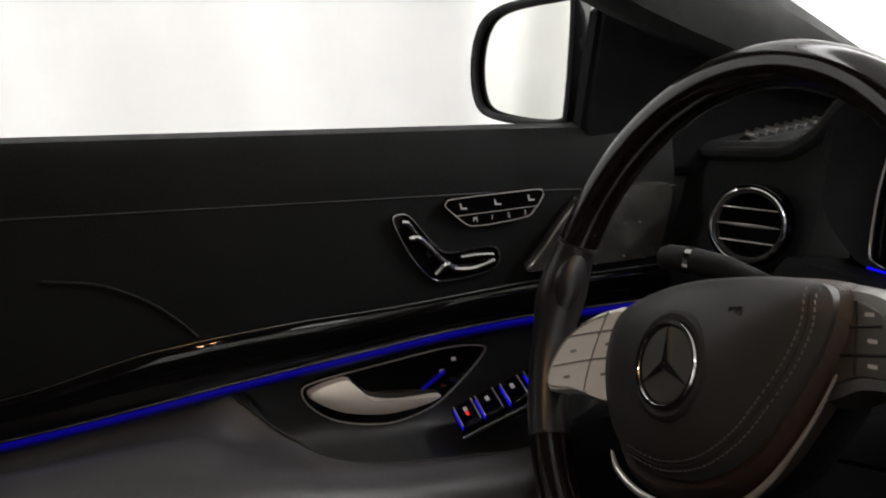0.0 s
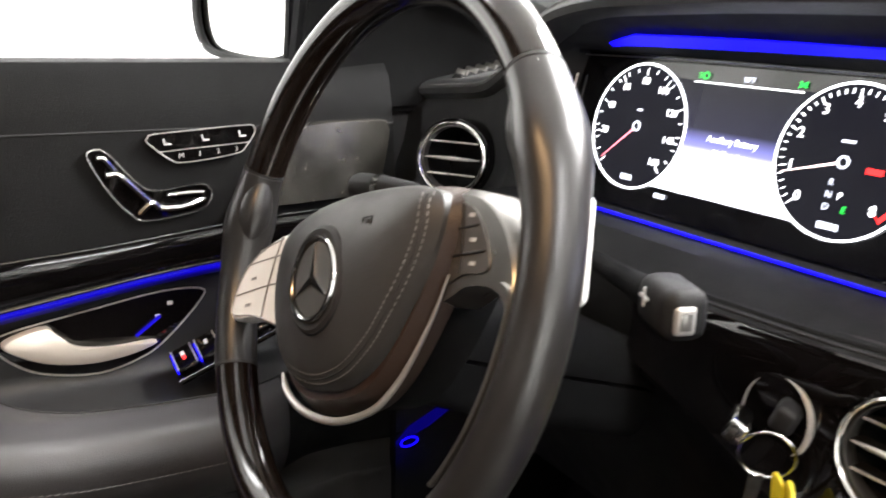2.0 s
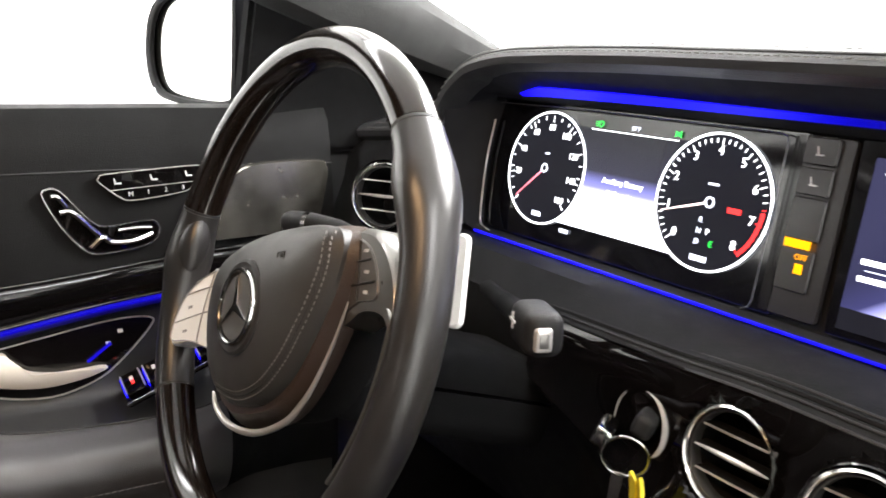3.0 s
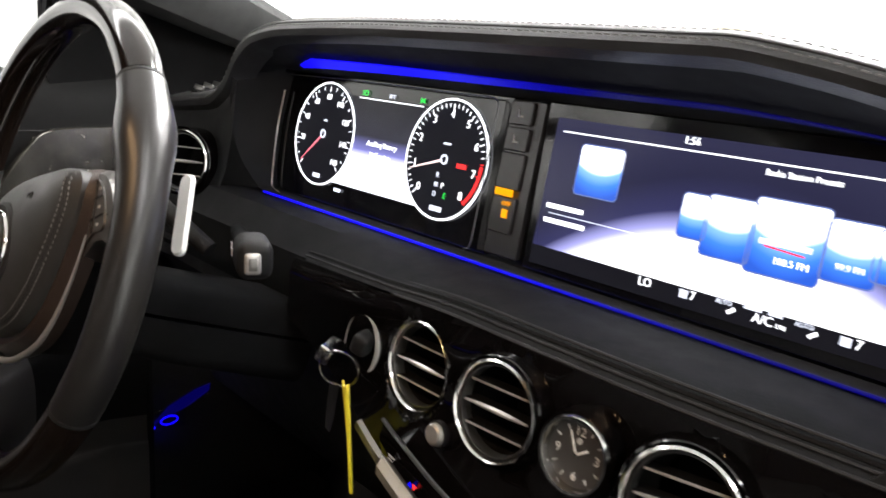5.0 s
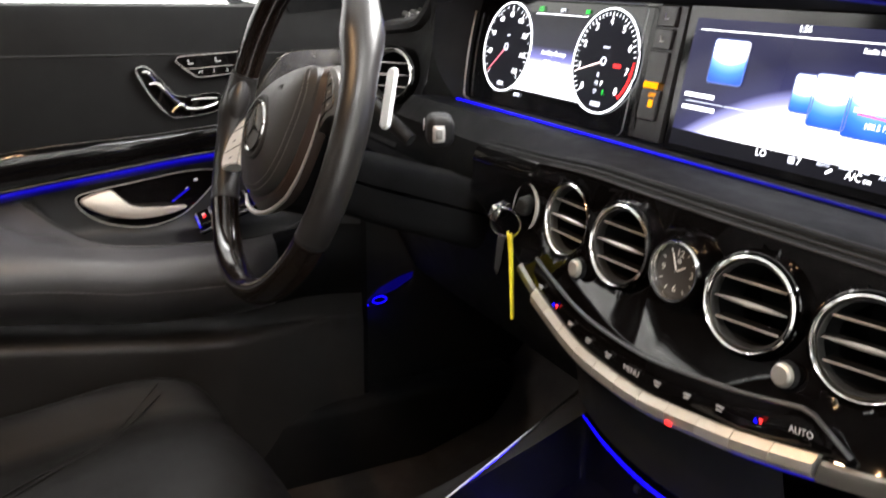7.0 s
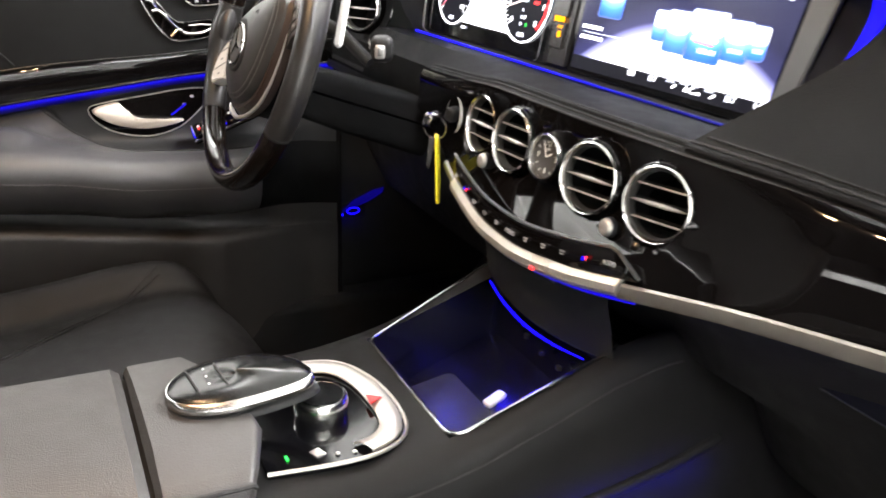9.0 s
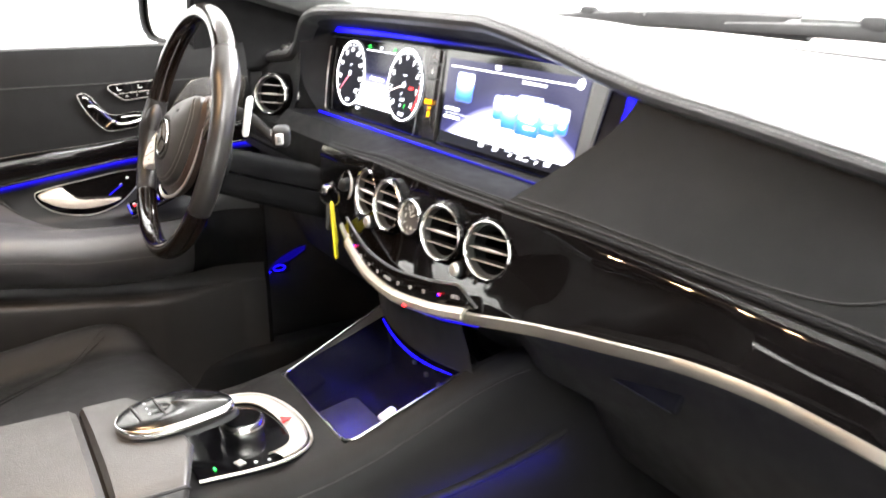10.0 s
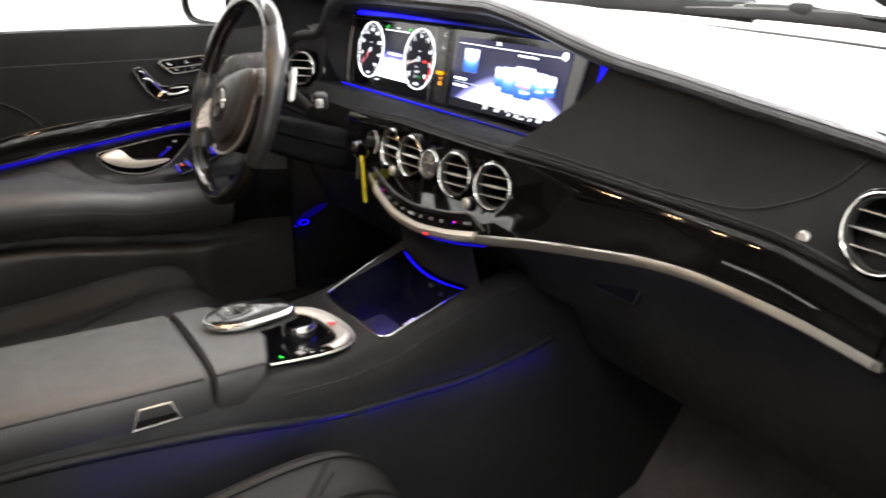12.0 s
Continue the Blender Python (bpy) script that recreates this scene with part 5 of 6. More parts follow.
# armrest in two pads
rest = thing("armrest", "padded black leather armrest lid on the console", "armrest")
for y0a, y1a, nm in ((-1.0, -0.3835, "lid"), (-0.3800, -0.300, "front_pad")):
    rows = []
    nseg = 80 if nm == "lid" else 24
    for k in range(nseg + 1):
        f = k / nseg
        row = []
        for x, dz in ((-0.127, -0.060), (-0.131, -0.045), (-0.131, -0.018), (-0.128, -0.007), (-0.118, -0.001), (-0.07, 0.003), (0.0, 0.0035), (0.07, 0.003), (0.116, -0.001), (0.126, -0.004), (0.1305, -0.0075), (0.132, -0.010), (0.1345, -0.018), (0.1355, -0.030), (0.134, -0.045), (0.130, -0.058), (0.122, -0.064)):
            yf = y1a
            if nm == "front_pad":
                yf = -0.285 - 0.41 * max(0.0, 0.03 - x * (0.6 if x < 0 else 1.0)) - 0.32 * max(0.0, x - 0.05)
                if x > 0.10:
                    yf -= 0.045 * max(0.0, (-dz - 0.010) / 0.054) ** 1.6
            y = y0a + (yf - y0a) * (f if nm == "lid" else 1 - (1 - f) ** 1.5)
            e = min(y - y0a, yf - y)
            drop = 0.006 * max(0, 1 - e / 0.005) ** 2
            side = drop * 0.6 if x > 0.125 else 0.0
            row.append((x * 0.6 if x < 0 else x - side, y, 0.425 + (0.004 * max(0, (-0.4 - y) / 0.3)) + dz - (drop if dz > -0.02 else 0)))
        rows.append(row)
    part(nm, loft(rows), ARM_LEATHER, rest)
    part("edge_seam", sweep([(r[10][0] + 0.0006, r[10][1], r[10][2] + 0.0006) for r in rows[1:-1]], 0.0021, 6), RUBBER, rest)
    part("edge_seam", sweep([(r[3][0] - 0.0006, r[3][1], r[3][2] + 0.0004) for r in rows[1:-1]], 0.0013, 6), RUBBER, rest)
part("inner_core", box(0.19, 0.60, 0.046, 0.004, m=pose(0.025, -0.655, 0.390)), SOFT, rest)
lat = part("latch", plate(rrect(0.050, 0.026, 0.004), 0.003, 0.001, m=pose(0.1345, -0.452, 0.389, 0, 0, 90)), LACQUER, rest, "release latch in a chrome frame")
lp = [(0.1362, y, z) for y, z in ((-0.480, 0.376), (-0.470, 0.401), (-0.434, 0.401), (-0.424, 0.378))]
part("latch_frame", sweep(lp, 0.0015, 6, closed=True, up=(1, 0, 0)), SATIN, lat, "thin chrome frame")

# controller plate, palm rest and rotary knob
ctl = thing("controller", "rotary controller with palm rest on a silver framed plate", "controller")
PL = pose(0.0, 0.0, 0.387, -90)
ol = smooth_line([(-0.078, -0.290), (-0.080, -0.215), (-0.066, -0.180), (-0.030, -0.162), (0.014, -0.156), (0.055, -0.160), (0.079, -0.174), (0.091, -0.202), (0.091, -0.240), (0.084, -0.292)], 3)
ol = [(float(p[0]), float(p[1])) for p in ol]
part("plate", plate(ol, 0.004, 0.001, m=PL), GLASSBLACK, ctl, "black glossy plate")
part("plate_frame", sweep([(x, y, 0.3885) for x, y in ol], 0.0019, 8), SATIN, ctl, "satin metal frame")
rows = []
for px, py in ol[3:22]:
    dx, dy = px - 0.012, py + 0.250
    d = math.hypot(dx, dy)
    at = lambda g: (px - dx / d * g, py - dy / d * g)
    rows.append([(*at(0.004), 0.3885), (*at(0.004), 0.3915), (*at(0.010), 0.3935), (*at(0.020), 0.3928), (*at(0.024), 0.3905), (*at(0.024), 0.3885)])
part("button_bar", loft(rows, thick=0.001), SATIN, ctl, "curved satin silver button bar")
part("warning_triangle", plate([(-0.0085, -0.005), (0.0085, -0.005), (0, 0.008)], 0.001, 0.0003, m=pose(0.0185, -0.1765, 0.3952, -88, 0, -6)), REDPAINT, ctl, "red hazard triangle")
kn = part("rotary_knob", lathe([(0.0215, 0.0), (0.0240, 0.004), (0.0248, 0.012), (0.0232, 0.018), (0.0215, 0.0195), (0.0205, 0.0185), (0.004, 0.0185)], 40, m=pose(0.012, -0.224, 0.3875, 90, 0, 0) @ pose(0, 0, 0, 180)), BRUSHED, ctl, "brushed metal rotary knob")
part("knob_top", lathe([(0.0202, 0.0), (0.0198, 0.001)], 32, m=pose(0.012, -0.224, 0.4065, -90, 0, 0)), GLASSBLACK, kn)
for x, y in ((0.070, -0.246), (0.077, -0.231), (0.080, -0.217)):
    part("button_mark", box(0.011 if y < -0.24 else 0.003, 0.009 if y < -0.24 else 0.003, 0.0012, 0, m=pose(x, y, 0.3880, 0, 0, 20)), SILVER, ctl, "pale button mark")
part("green_mark", box(0.006, 0.002, 0.0012, 0, m=pose(0.068, -0.272, 0.3882)), GREEN_ON, ctl)
# palm rest: a flattened pebble with a broad bright band, sunk into the pad


PALM = smooth_line([(0.018, -0.355), (-0.004, -0.349), (-0.020, -0.329), (-0.024, -0.300), (-0.017, -0.270), (0.000, -0.249), (0.020, -0.239), (0.036, -0.239), (0.044, -0.254), (0.048, -0.285), (0.047, -0.318), (0.037, -0.344)], 5, True)


def palm_ring(f, z, wide=0.0, right=0.0):
    """The rest's outline scaled by f, widened all round, and swollen to the right."""
    out = []
    for p in PALM:
        dx, dy = p[0] - 0.014, p[1] + 0.298
        r = math.hypot(dx, dy)
        g = f + wide / r
        out.append((0.014 + dx * g + right * max(0.0, min(1.0, dx / 0.03)), -0.298 + dy * g, z + 0.05 * dy))
    return out


bm = loft([palm_ring(f, z) for f, z in ((0.01, 0.4466), (0.35, 0.4464), (0.65, 0.4455), (0.85, 0.4438), (0.95, 0.4422), (0.985, 0.4410))], close_v=True)
palm = part("palm_rest", bm, PALMTOP, ctl, "glossy black touch surface")
bm = loft([palm_ring(f, z, w, r) for f, z, w, r in ((0.98, 0.4410, 0, 0), (1.0, 0.4408, 0, 0), (1.0, 0.4390, 0.001, 0.002), (1.0, 0.4365, 0.001, 0.004), (1.0, 0.4335, 0.001, 0.004), (1.0, 0.4305, 0.000, 0.002), (0.94, 0.4285, 0, 0), (0.55, 0.4280, 0, 0))], close_v=True)
part("palm_edge", bm, BRUSHED, palm, "broad satin metal band")
bm = loft([palm_ring(f, z, 0.003) for f, z in ((1.05, 0.4240), (1.03, 0.4265), (0.98, 0.4282), (0.94, 0.4288), (0.80, 0.4286), (0.4, 0.4286))], close_v=True)
part("palm_socket", bm, RUBBER, palm, "black rubber socket")
for dy in (-0.012, 0.012):
    part("touch_line", box(0.040, 0.0012, 0.0006, 0, m=pose(0.011, -0.322 + dy, 0.4466 + 0.05 * (dy - 0.024), 2.9, 0, 6)), RUBBER, palm)
for dx in (-0.016, 0.0, 0.016):
    part("touch_dot", box(0.0016, 0.0016, 0.0006, 0, m=pose(0.011 + dx * 0.8, -0.322, 0.4458, 2.9)), MARK, palm)


# ---- seats ----
def seat(x0, label):
    ob = thing("front_seat", label, "seat", pose(x0, 0, -0.035 if x0 < 0 else -0.014), "front seats")
    # cushion: raised bolsters on both sides, sloping down over the front
    def section(y, z, front):
        out = []
        for u, lift in ((-0.250, -0.16), (-0.256, -0.06), (-0.250, 0.0), (-0.235, 0.022), (-0.212, 0.024), (-0.190, 0.006), (-0.170, -0.010), (-0.10, -0.004), (0.0, 0.0), (0.10, -0.004), (0.170, -0.010), (0.190, 0.006), (0.212, 0.024), (0.235, 0.022), (0.250, 0.0), (0.256, -0.06), (0.250, -0.16)):
            out.append((u * (1 - 0.10 * front), y - 0.05 * front * (abs(u) / 0.25) ** 2, z + lift * (1 - 0.5 * front)))
        return out
    rows = [section(y, z, f) for y, z, f in ((-0.80, 0.285, 0), (-0.60, 0.290, 0), (-0.45, 0.303, 0), (-0.34, 0.318, 0.05), (-0.27, 0.322, 0.2), (-0.22, 0.312, 0.5), (-0.185, 0.285, 0.8), (-0.17, 0.24, 1.0), (-0.175, 0.17, 1.0))]
    rows = [[tuple(q) for q in smooth_line(r, 3)] for r in rows]
    cols = [smooth_line([r[j] for r in rows], 4) for j in range(len(rows[0]))]
    sm = [[tuple(cols[j][i]) for j in range(len(cols))] for i in range(len(cols[0]))]
    part("cushion", loft(sm), LEATHER_SEAT, ob, "black leather cushion with raised bolsters")
    for s in (1,) if x0 < 0 else (-1, 1):
        pts = [tuple(Vector(r[18 if s < 0 else 30]) + Vector((0, 0, 0.0015))) for r in sm[:-9]]
        part("piping", sweep(pts, 0.0028, 6), MATTBLACK, ob)
        pts = [tuple(Vector(r[12 if s < 0 else 36]) + Vector((0, 0, 0.0012))) for r in sm[:-8]]
        part("bolster_seam", sweep(pts, 0.0012, 5), MATTBLACK, ob)
    for off in (0.0, 0.012):
        pts = []
        for f in steps(0, 1, 12):
            u, y = -0.205 + 0.13 * f + off, -0.285 - 0.22 * f
            hit = min((q for r in sm for q in r), key=lambda q: (q[0] - u) ** 2 + (q[1] - y) ** 2 - 0.002 * q[2])
            pts.append((u, y, hit[2] + 0.001))
        pts = [tuple(q) for q in smooth_line(pts[::3], 4)]
        part("bolster_seam", sweep(pts, 0.0012 if x0 < 0 else 0.0030, 6), LEATHER_SEAT, ob)
    if x0 > 0:
        part("cross_seam", sweep([(u * 0.16, -0.345 - 0.02 * abs(u), 0.3165 - 0.008 * abs(u)) for u in steps(-1, 1, 10)], 0.0018, 6), MATTBLACK, ob)
    part("base", box(0.42, 0.50, 0.12, 0.02, m=pose(0, -0.48, 0.14)), SOFT, ob)
    rows = []
    for z, y, w in ((0.30, -0.74, 0.23), (0.50, -0.78, 0.25), (0.75, -0.84, 0.24), (0.92, -0.89, 0.20)):
        rows.append([(px, y + py, z) for px, py in rrect(w * 2, 0.13, 0.05)])
    part("backrest", loft(rows, close_v=True, caps=True), LEATHER_SEAT, ob, "black leather backrest")
    part("head_restraint", box(0.26, 0.10, 0.17, 0.04, 4, m=pose(0, -0.91, 1.04, -8)), LEATHER_SEAT, ob)
    return ob


seat(-0.375, "black leather driver seat with raised bolsters and seams")
seat(0.450, "black leather passenger seat with raised bolsters and seams")

# floor of the cabin
cab = thing("cabin_floor", "black carpeted cabin floor with a raised tunnel and sills", "car floor", kind="structure")
part("carpet", box(1.60, 2.2, 0.02, 0.0, m=pose(0, -0.55, -0.01)), CARPET, cab)
rows = [[(x, 0.16, 0.0), (x, 0.30, 0.04), (x, 0.45, 0.22), (x, 0.50, 0.5)] for x in steps(-0.80, 0.80, 8)]
part("bulkhead", loft(rows), CARPET, cab)
for s in (-1, 1):
    part("sill", box(0.10, 2.2, 0.16, 0.02, 3, m=pose(s * 0.79, -0.75, 0.05)), SOFT, cab)

lamp = thing("footwell_switch", "small blue lit switch low beside the door", "switch", pose(-0.786, 0.100, 0.285))
rg = [(0.002, 0.012 * math.cos(a), 0.006 * math.sin(a)) for a in steps(0, 2 * math.pi, 24)[:-1]]
part("lit_ring", sweep(rg, 0.0014, 6, closed=True, up=(1, 0, 0)), BLUE, lamp, "glowing blue ring")
part("lit_bar", box(0.003, 0.020, 0.004, 0.001, m=pose(0.002, -0.030, -0.006)), BLUE, lamp, "glowing blue bar")
part("lit_lens", plate([(-0.030, -0.006), (-0.004, 0.004), (0.030, 0.014), (0.060, 0.030), (0.062, 0.040), (0.040, 0.036), (0.0, 0.020)], 0.002, 0.0005, m=pose(0.001, 0, 0, 0, 0, 90)), FOOTBLUE, lamp, "dim blue lit lens")
part("plate", box(0.004, 0.06, 0.03, 0.002, m=pose(-0.002, -0.005, 0)), SOFT, lamp)

# ---- driver's door ----
belt_z = lambda y: 0.752 - 0.0105 * y
wood_top = spline([-1.0, -0.59, -0.477, -0.352, -0.254, -0.092, 0.10], [0.50, 0.545, 0.570, 0.583, 0.588, 0.601, 0.612])
blue_z = spline([-1.0, -0.562, -0.401, -0.300, -0.184, -0.098, 0.10], [0.46, 0.5035, 0.5255, 0.538, 0.552, 0.558, 0.568])
rim_z = spline([-1.0, -0.54, -0.41, -0.28, -0.15, -0.05, 0.1], [0.482, 0.480, 0.470, 0.448, 0.441, 0.436, 0.42])
fwd = lambda y: 0.016 * min(1.0, max(0.0, (y + 0.12) / 0.18))
door = thing("driver_door", "black leather car door with lacquer band and blue light", "car door")


def door_upper(y):
    zb, zt, f = belt_z(y), wood_top(y), fwd(y)
    return [(-0.827 + f, y, zb - 0.02), (-0.824 + f, y, zb), (-0.807 + f, y, zb + 0.004), (-0.787 + f, y, zb + 0.001), (-0.776 + f, y, zb - 0.012), (-0.769 + f, y, zb - 0.045), (-0.762 + f, y, zb - 0.095), (-0.761 + f, y, (zb - 0.095 + zt) / 2), (-0.759 + f, y, zt + 0.002)]


def door_band(y):
    zt, zl, f = wood_top(y), blue_z(y), fwd(y)
    return [(-0.758 + f, y, zt), (-0.7535 + f, y, zt - 0.0012), (-0.7517 + f, y, zt - 0.004), (-0.7512 + f, y, zt - 0.009), (-0.7514 + f, y, (zt + zl) / 2 + 0.004), (-0.7535 + f, y, zl + 0.014), (-0.758 + f, y, zl + 0.008), (-0.766 + f, y, zl + 0.004)]


def door_pad(y):
    """The padded part below the blue line, as if no grab pocket were cut into it."""
    zl, zr, f = blue_z(y), rim_z(y), fwd(y)
    b = min(1.0, max(0.0, (y + 0.46) / 0.07))
    b = b * b * (3 - 2 * b)
    mid = (zl + zr) / 2 - 0.004
    za, zb, zc = zl - 0.028 - 0.008 * b, (zl - 0.028 + mid) / 2 * (1 - b) + (zl - 0.056) * b, mid * (1 - b) + (zr + 0.004) * b
    pts = [(-0.767 + f, y, zl + 0.002), (-0.775, y, zl - 0.006), (-0.788, y, zl - 0.016), (-0.772, y, za), (-0.752, y, zb), (-0.732, y, zc), (-0.702, y, zr + 0.004), (-0.688, y, zr), (-0.668, y, zr - 0.008), (-0.657, y, zr - 0.028), (-0.660, y, zr - 0.058), (-0.676, y, zr - 0.085), (-0.700, y, zr - 0.104), (-0.728, y, zr - 0.112), (-0.738, y, zr - 0.115)]
    k = min(1.0, max(0.0, (y + 0.16) / 0.17))
    k = 0.95 * k * k * (3 - 2 * k)
    pts = [(x + (-0.764 - x) * k if x > -0.764 and i > 0 else x, yy, z) for i, (x, yy, z) in enumerate(pts)]
    return [tuple(q) for q in smooth_line(pts, 3)]


ys = steps(-1.0, 0.055, 150)
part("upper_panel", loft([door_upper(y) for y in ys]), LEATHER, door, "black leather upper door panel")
part("lacquer_band", loft([door_band(y) for y in ys]), LACQUER, door, "glossy black lacquer band")
bound = spline([-0.408, -0.398, -0.382, -0.365, -0.345, -0.32, -0.28, -0.2, 0.0], [-0.787, -0.780, -0.767, -0.753, -0.737, -0.723, -0.711, -0.703, -0.698])


def cut(y, n0, n1):
    """The lower door at y: the grab pocket down to the pad's edge, and the pad below it."""
    prof, zl = door_pad(y), blue_z(y)
    q = 6.0
    if y > -0.408:
        xb = bound(y)
        kk = min(1.0, max(0.0, (y + 0.16) / 0.17))
        xb += (-0.764 - xb) * 0.95 * kk * kk * (3 - 2 * kk)
        for i in range(6, len(prof) - 1):
            if prof[i + 1][0] >= xb:
                q = i + min(1.0, max(0.0, (xb - prof[i][0]) / max(1e-6, prof[i + 1][0] - prof[i][0])))
                break

    def at(p):
        i = min(int(p), len(prof) - 2)
        return Vector(prof[i]).lerp(Vector(prof[i + 1]), p - i)
    w = min(1.0, max(0.0, (y + 0.408) / 0.05)) * min(1.0, max(0.0, (0.03 - y) / 0.09))
    w = w * w * (3 - 2 * w)
    end = at(q)
    hollow = smooth_line([prof[0], (-0.782, y, zl - 0.010), (-0.789, y, zl - 0.026), (-0.790, y, zl - 0.060), (-0.786, y, min(0.452, zl - 0.075)), (-0.760, y, min(0.438, zl - 0.085)), (end.x - 0.012, y, end.z - 0.020), tuple(end)], 3)
    top = []
    for k in range(n0 + 1):
        u = k / n0 * (len(hollow) - 1)
        i = min(int(u), len(hollow) - 2)
        h = Vector(hollow[i]).lerp(Vector(hollow[i + 1]), u - i)
        top.append(tuple(at(q * k / n0).lerp(h, w)))
    return top, [tuple(at(q + (len(prof) - 1 - q) * k / n1)) for k in range(n1 + 1)]


low_ys = steps(-1.0, 0.06, 180)
cuts = [cut(y, 21, 36) for y in low_ys]
part("pocket_panel", loft([c[0] for c in cuts]), POCKET, door, "black grab pocket round the handle")
nf = sum(1 for y in low_ys if y < -0.095)
part("lower_panel", loft([c[1] for c in cuts[:nf + 1]]), PAD_LEATHER, door, "padded black leather armrest and lower panel")
part("front_panel", loft([c[1] for c in cuts[nf:]]), MATTBLACK, door, "plain black panel ahead of the armrest")
part("crease", sweep([tuple(Vector(c[1][0]) + Vector((0.0006, 0, 0.0006))) for y, c in zip(low_ys, cuts) if -0.406 < y < 0.0], 0.0013, 6), RUBBER, door)
ledge_z = spline([-1.0, -0.50, -0.35, -0.19, 0.06], [0.362, 0.343, 0.322, 0.298, 0.272])
rows = []
for y in low_ys:
    r = ledge_z(y)
    k = 0.9 * min(1.0, max(0.0, (y + 0.16) / 0.17))
    rows.append([(q[0] + (-0.764 - q[0]) * k, q[1], q[2]) for q in smooth_line([(-0.738, y, rim_z(y) - 0.112), (-0.739, y, r + 0.020), (-0.732, y, r + 0.006), (-0.712, y, r + 0.003), (-0.702, y, r - 0.004), (-0.700, y, r - 0.018), (-0.704, y, r - 0.06), (-0.715, y, 0.16), (-0.735, y, 0.06)], 3)])
part("door_pocket", loft(rows), ARM_LEATHER, door, "black lower door pocket with rounded ledge")
part("front_edge", box(0.05, 0.012, 0.50, 0.004, m=pose(-0.790, 0.066, 0.31)), MATTBLACK, door)
part("outer_skin", box(0.02, 1.3, 0.75, 0.004, m=pose(-0.905, -0.45, 0.36)), BODY, door, "black painted outer skin")
part("window_seal", box(0.09, 1.1, 0.02, 0.004, m=pose(-0.860, -0.45, 0.722)), RUBBER, door)
# upper strips are the lamp; the lower two are its spill, painted as emission
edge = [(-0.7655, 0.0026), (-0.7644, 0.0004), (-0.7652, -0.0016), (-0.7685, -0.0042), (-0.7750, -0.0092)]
for (x0, z0), (x1, z1), mt, words in zip(edge, edge[1:], (DOORBLUE, DOORBLUE, DOORSPILL, DOORSPILL_LOW), ("glowing blue light line", "glowing blue light line", "softer edge of the blue light line", "faint lower edge of the blue light line")):
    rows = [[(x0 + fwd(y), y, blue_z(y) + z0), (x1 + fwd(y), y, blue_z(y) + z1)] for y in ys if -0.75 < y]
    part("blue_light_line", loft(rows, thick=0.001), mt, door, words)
part("band_line", sweep([(-0.7600 + fwd(y), y, blue_z(y) + 0.0065) for y in ys], 0.0008, 6), TRIM, door, "fine metal line")
part("band_line", sweep([(-0.7575 + fwd(y), y, wood_top(y) + 0.001) for y in ys], 0.0005, 6), DULL, door, "fine metal line")
seam_pts = [(-0.7590, y, z) for y, z in smooth_line([(-0.56, 0.645), (-0.515, 0.637), (-0.477, 0.618), (-0.452, 0.597), (-0.437, 0.580)], 6)]
part("pocket_seam", sweep(seam_pts, 0.0013, 6, up=(1, 0, 0)), SOFT, door)
bm = bmesh.new()
y = -0.9
while y < -0.16:
    box(0.0009, 0.0042, 0.0009, 0, bm=bm, m=pose(-0.6565, y, rim_z(y) - 0.046))
    y += 0.0065
tagged(part("stitching", bm, THREAD, door, "pale thread stitches"), kind="stuff")
part("shoulder_line", sweep([(-0.7665 + fwd(y), y, belt_z(y) - 0.060) for y in ys], 0.0011, 5), RUBBER, door)


def on_door(x):
    """Pose of a plate on the door: its outline in (y, z), its face into the cabin."""
    return pose(x, 0, 0, 0, 0, 90)


# seat adjuster, in the shape of a seat
sw = part("seat_adjuster", plate([(float(p[0]), float(p[1])) for p in smooth_line([(-0.2475, 0.676), (-0.243, 0.683), (-0.231, 0.680), (-0.208, 0.652), (-0.192, 0.642), (-0.155, 0.645), (-0.141, 0.642), (-0.138, 0.630), (-0.152, 0.619), (-0.195, 0.614), (-0.212, 0.619), (-0.232, 0.644)], 4, True)], 0.010, 0.001, m=on_door(-0.7565) @ pose(-0.004, 0, -0.003)), LACQUER, door, "black seat adjuster with bright edges")
ol = smooth_line([(-0.2475, 0.676), (-0.243, 0.683), (-0.231, 0.680), (-0.208, 0.652), (-0.192, 0.642), (-0.155, 0.645), (-0.141, 0.642), (-0.138, 0.630), (-0.152, 0.619), (-0.195, 0.614), (-0.212, 0.619), (-0.232, 0.644)], 5, True)
part("adjuster_frame", sweep([(-0.7558, p[0] - 0.004, p[1] - 0.003) for p in ol], 0.0011, 6, closed=True, up=(1, 0, 0)), BRUSHED, sw, "chrome outline")
for pts, r in (([(-0.240, 0.676), (-0.234, 0.675), (-0.226, 0.664)], 0.0028), ([(-0.233, 0.660), (-0.222, 0.659), (-0.204, 0.640), (-0.197, 0.633)], 0.0032), ([(-0.207, 0.622), (-0.195, 0.631), (-0.186, 0.6255), (-0.165, 0.625), (-0.145, 0.631)], 0.0034), ([(-0.180, 0.637), (-0.160, 0.638), (-0.146, 0.637)], 0.0022)):
    part("adjuster_key", sweep([(-0.7545, p[0] - 0.004, p[1] - 0.003) for p in smooth_line(pts, 5)], r, 8, up=(1, 0, 0)), CHROME, sw, "chrome adjuster key")
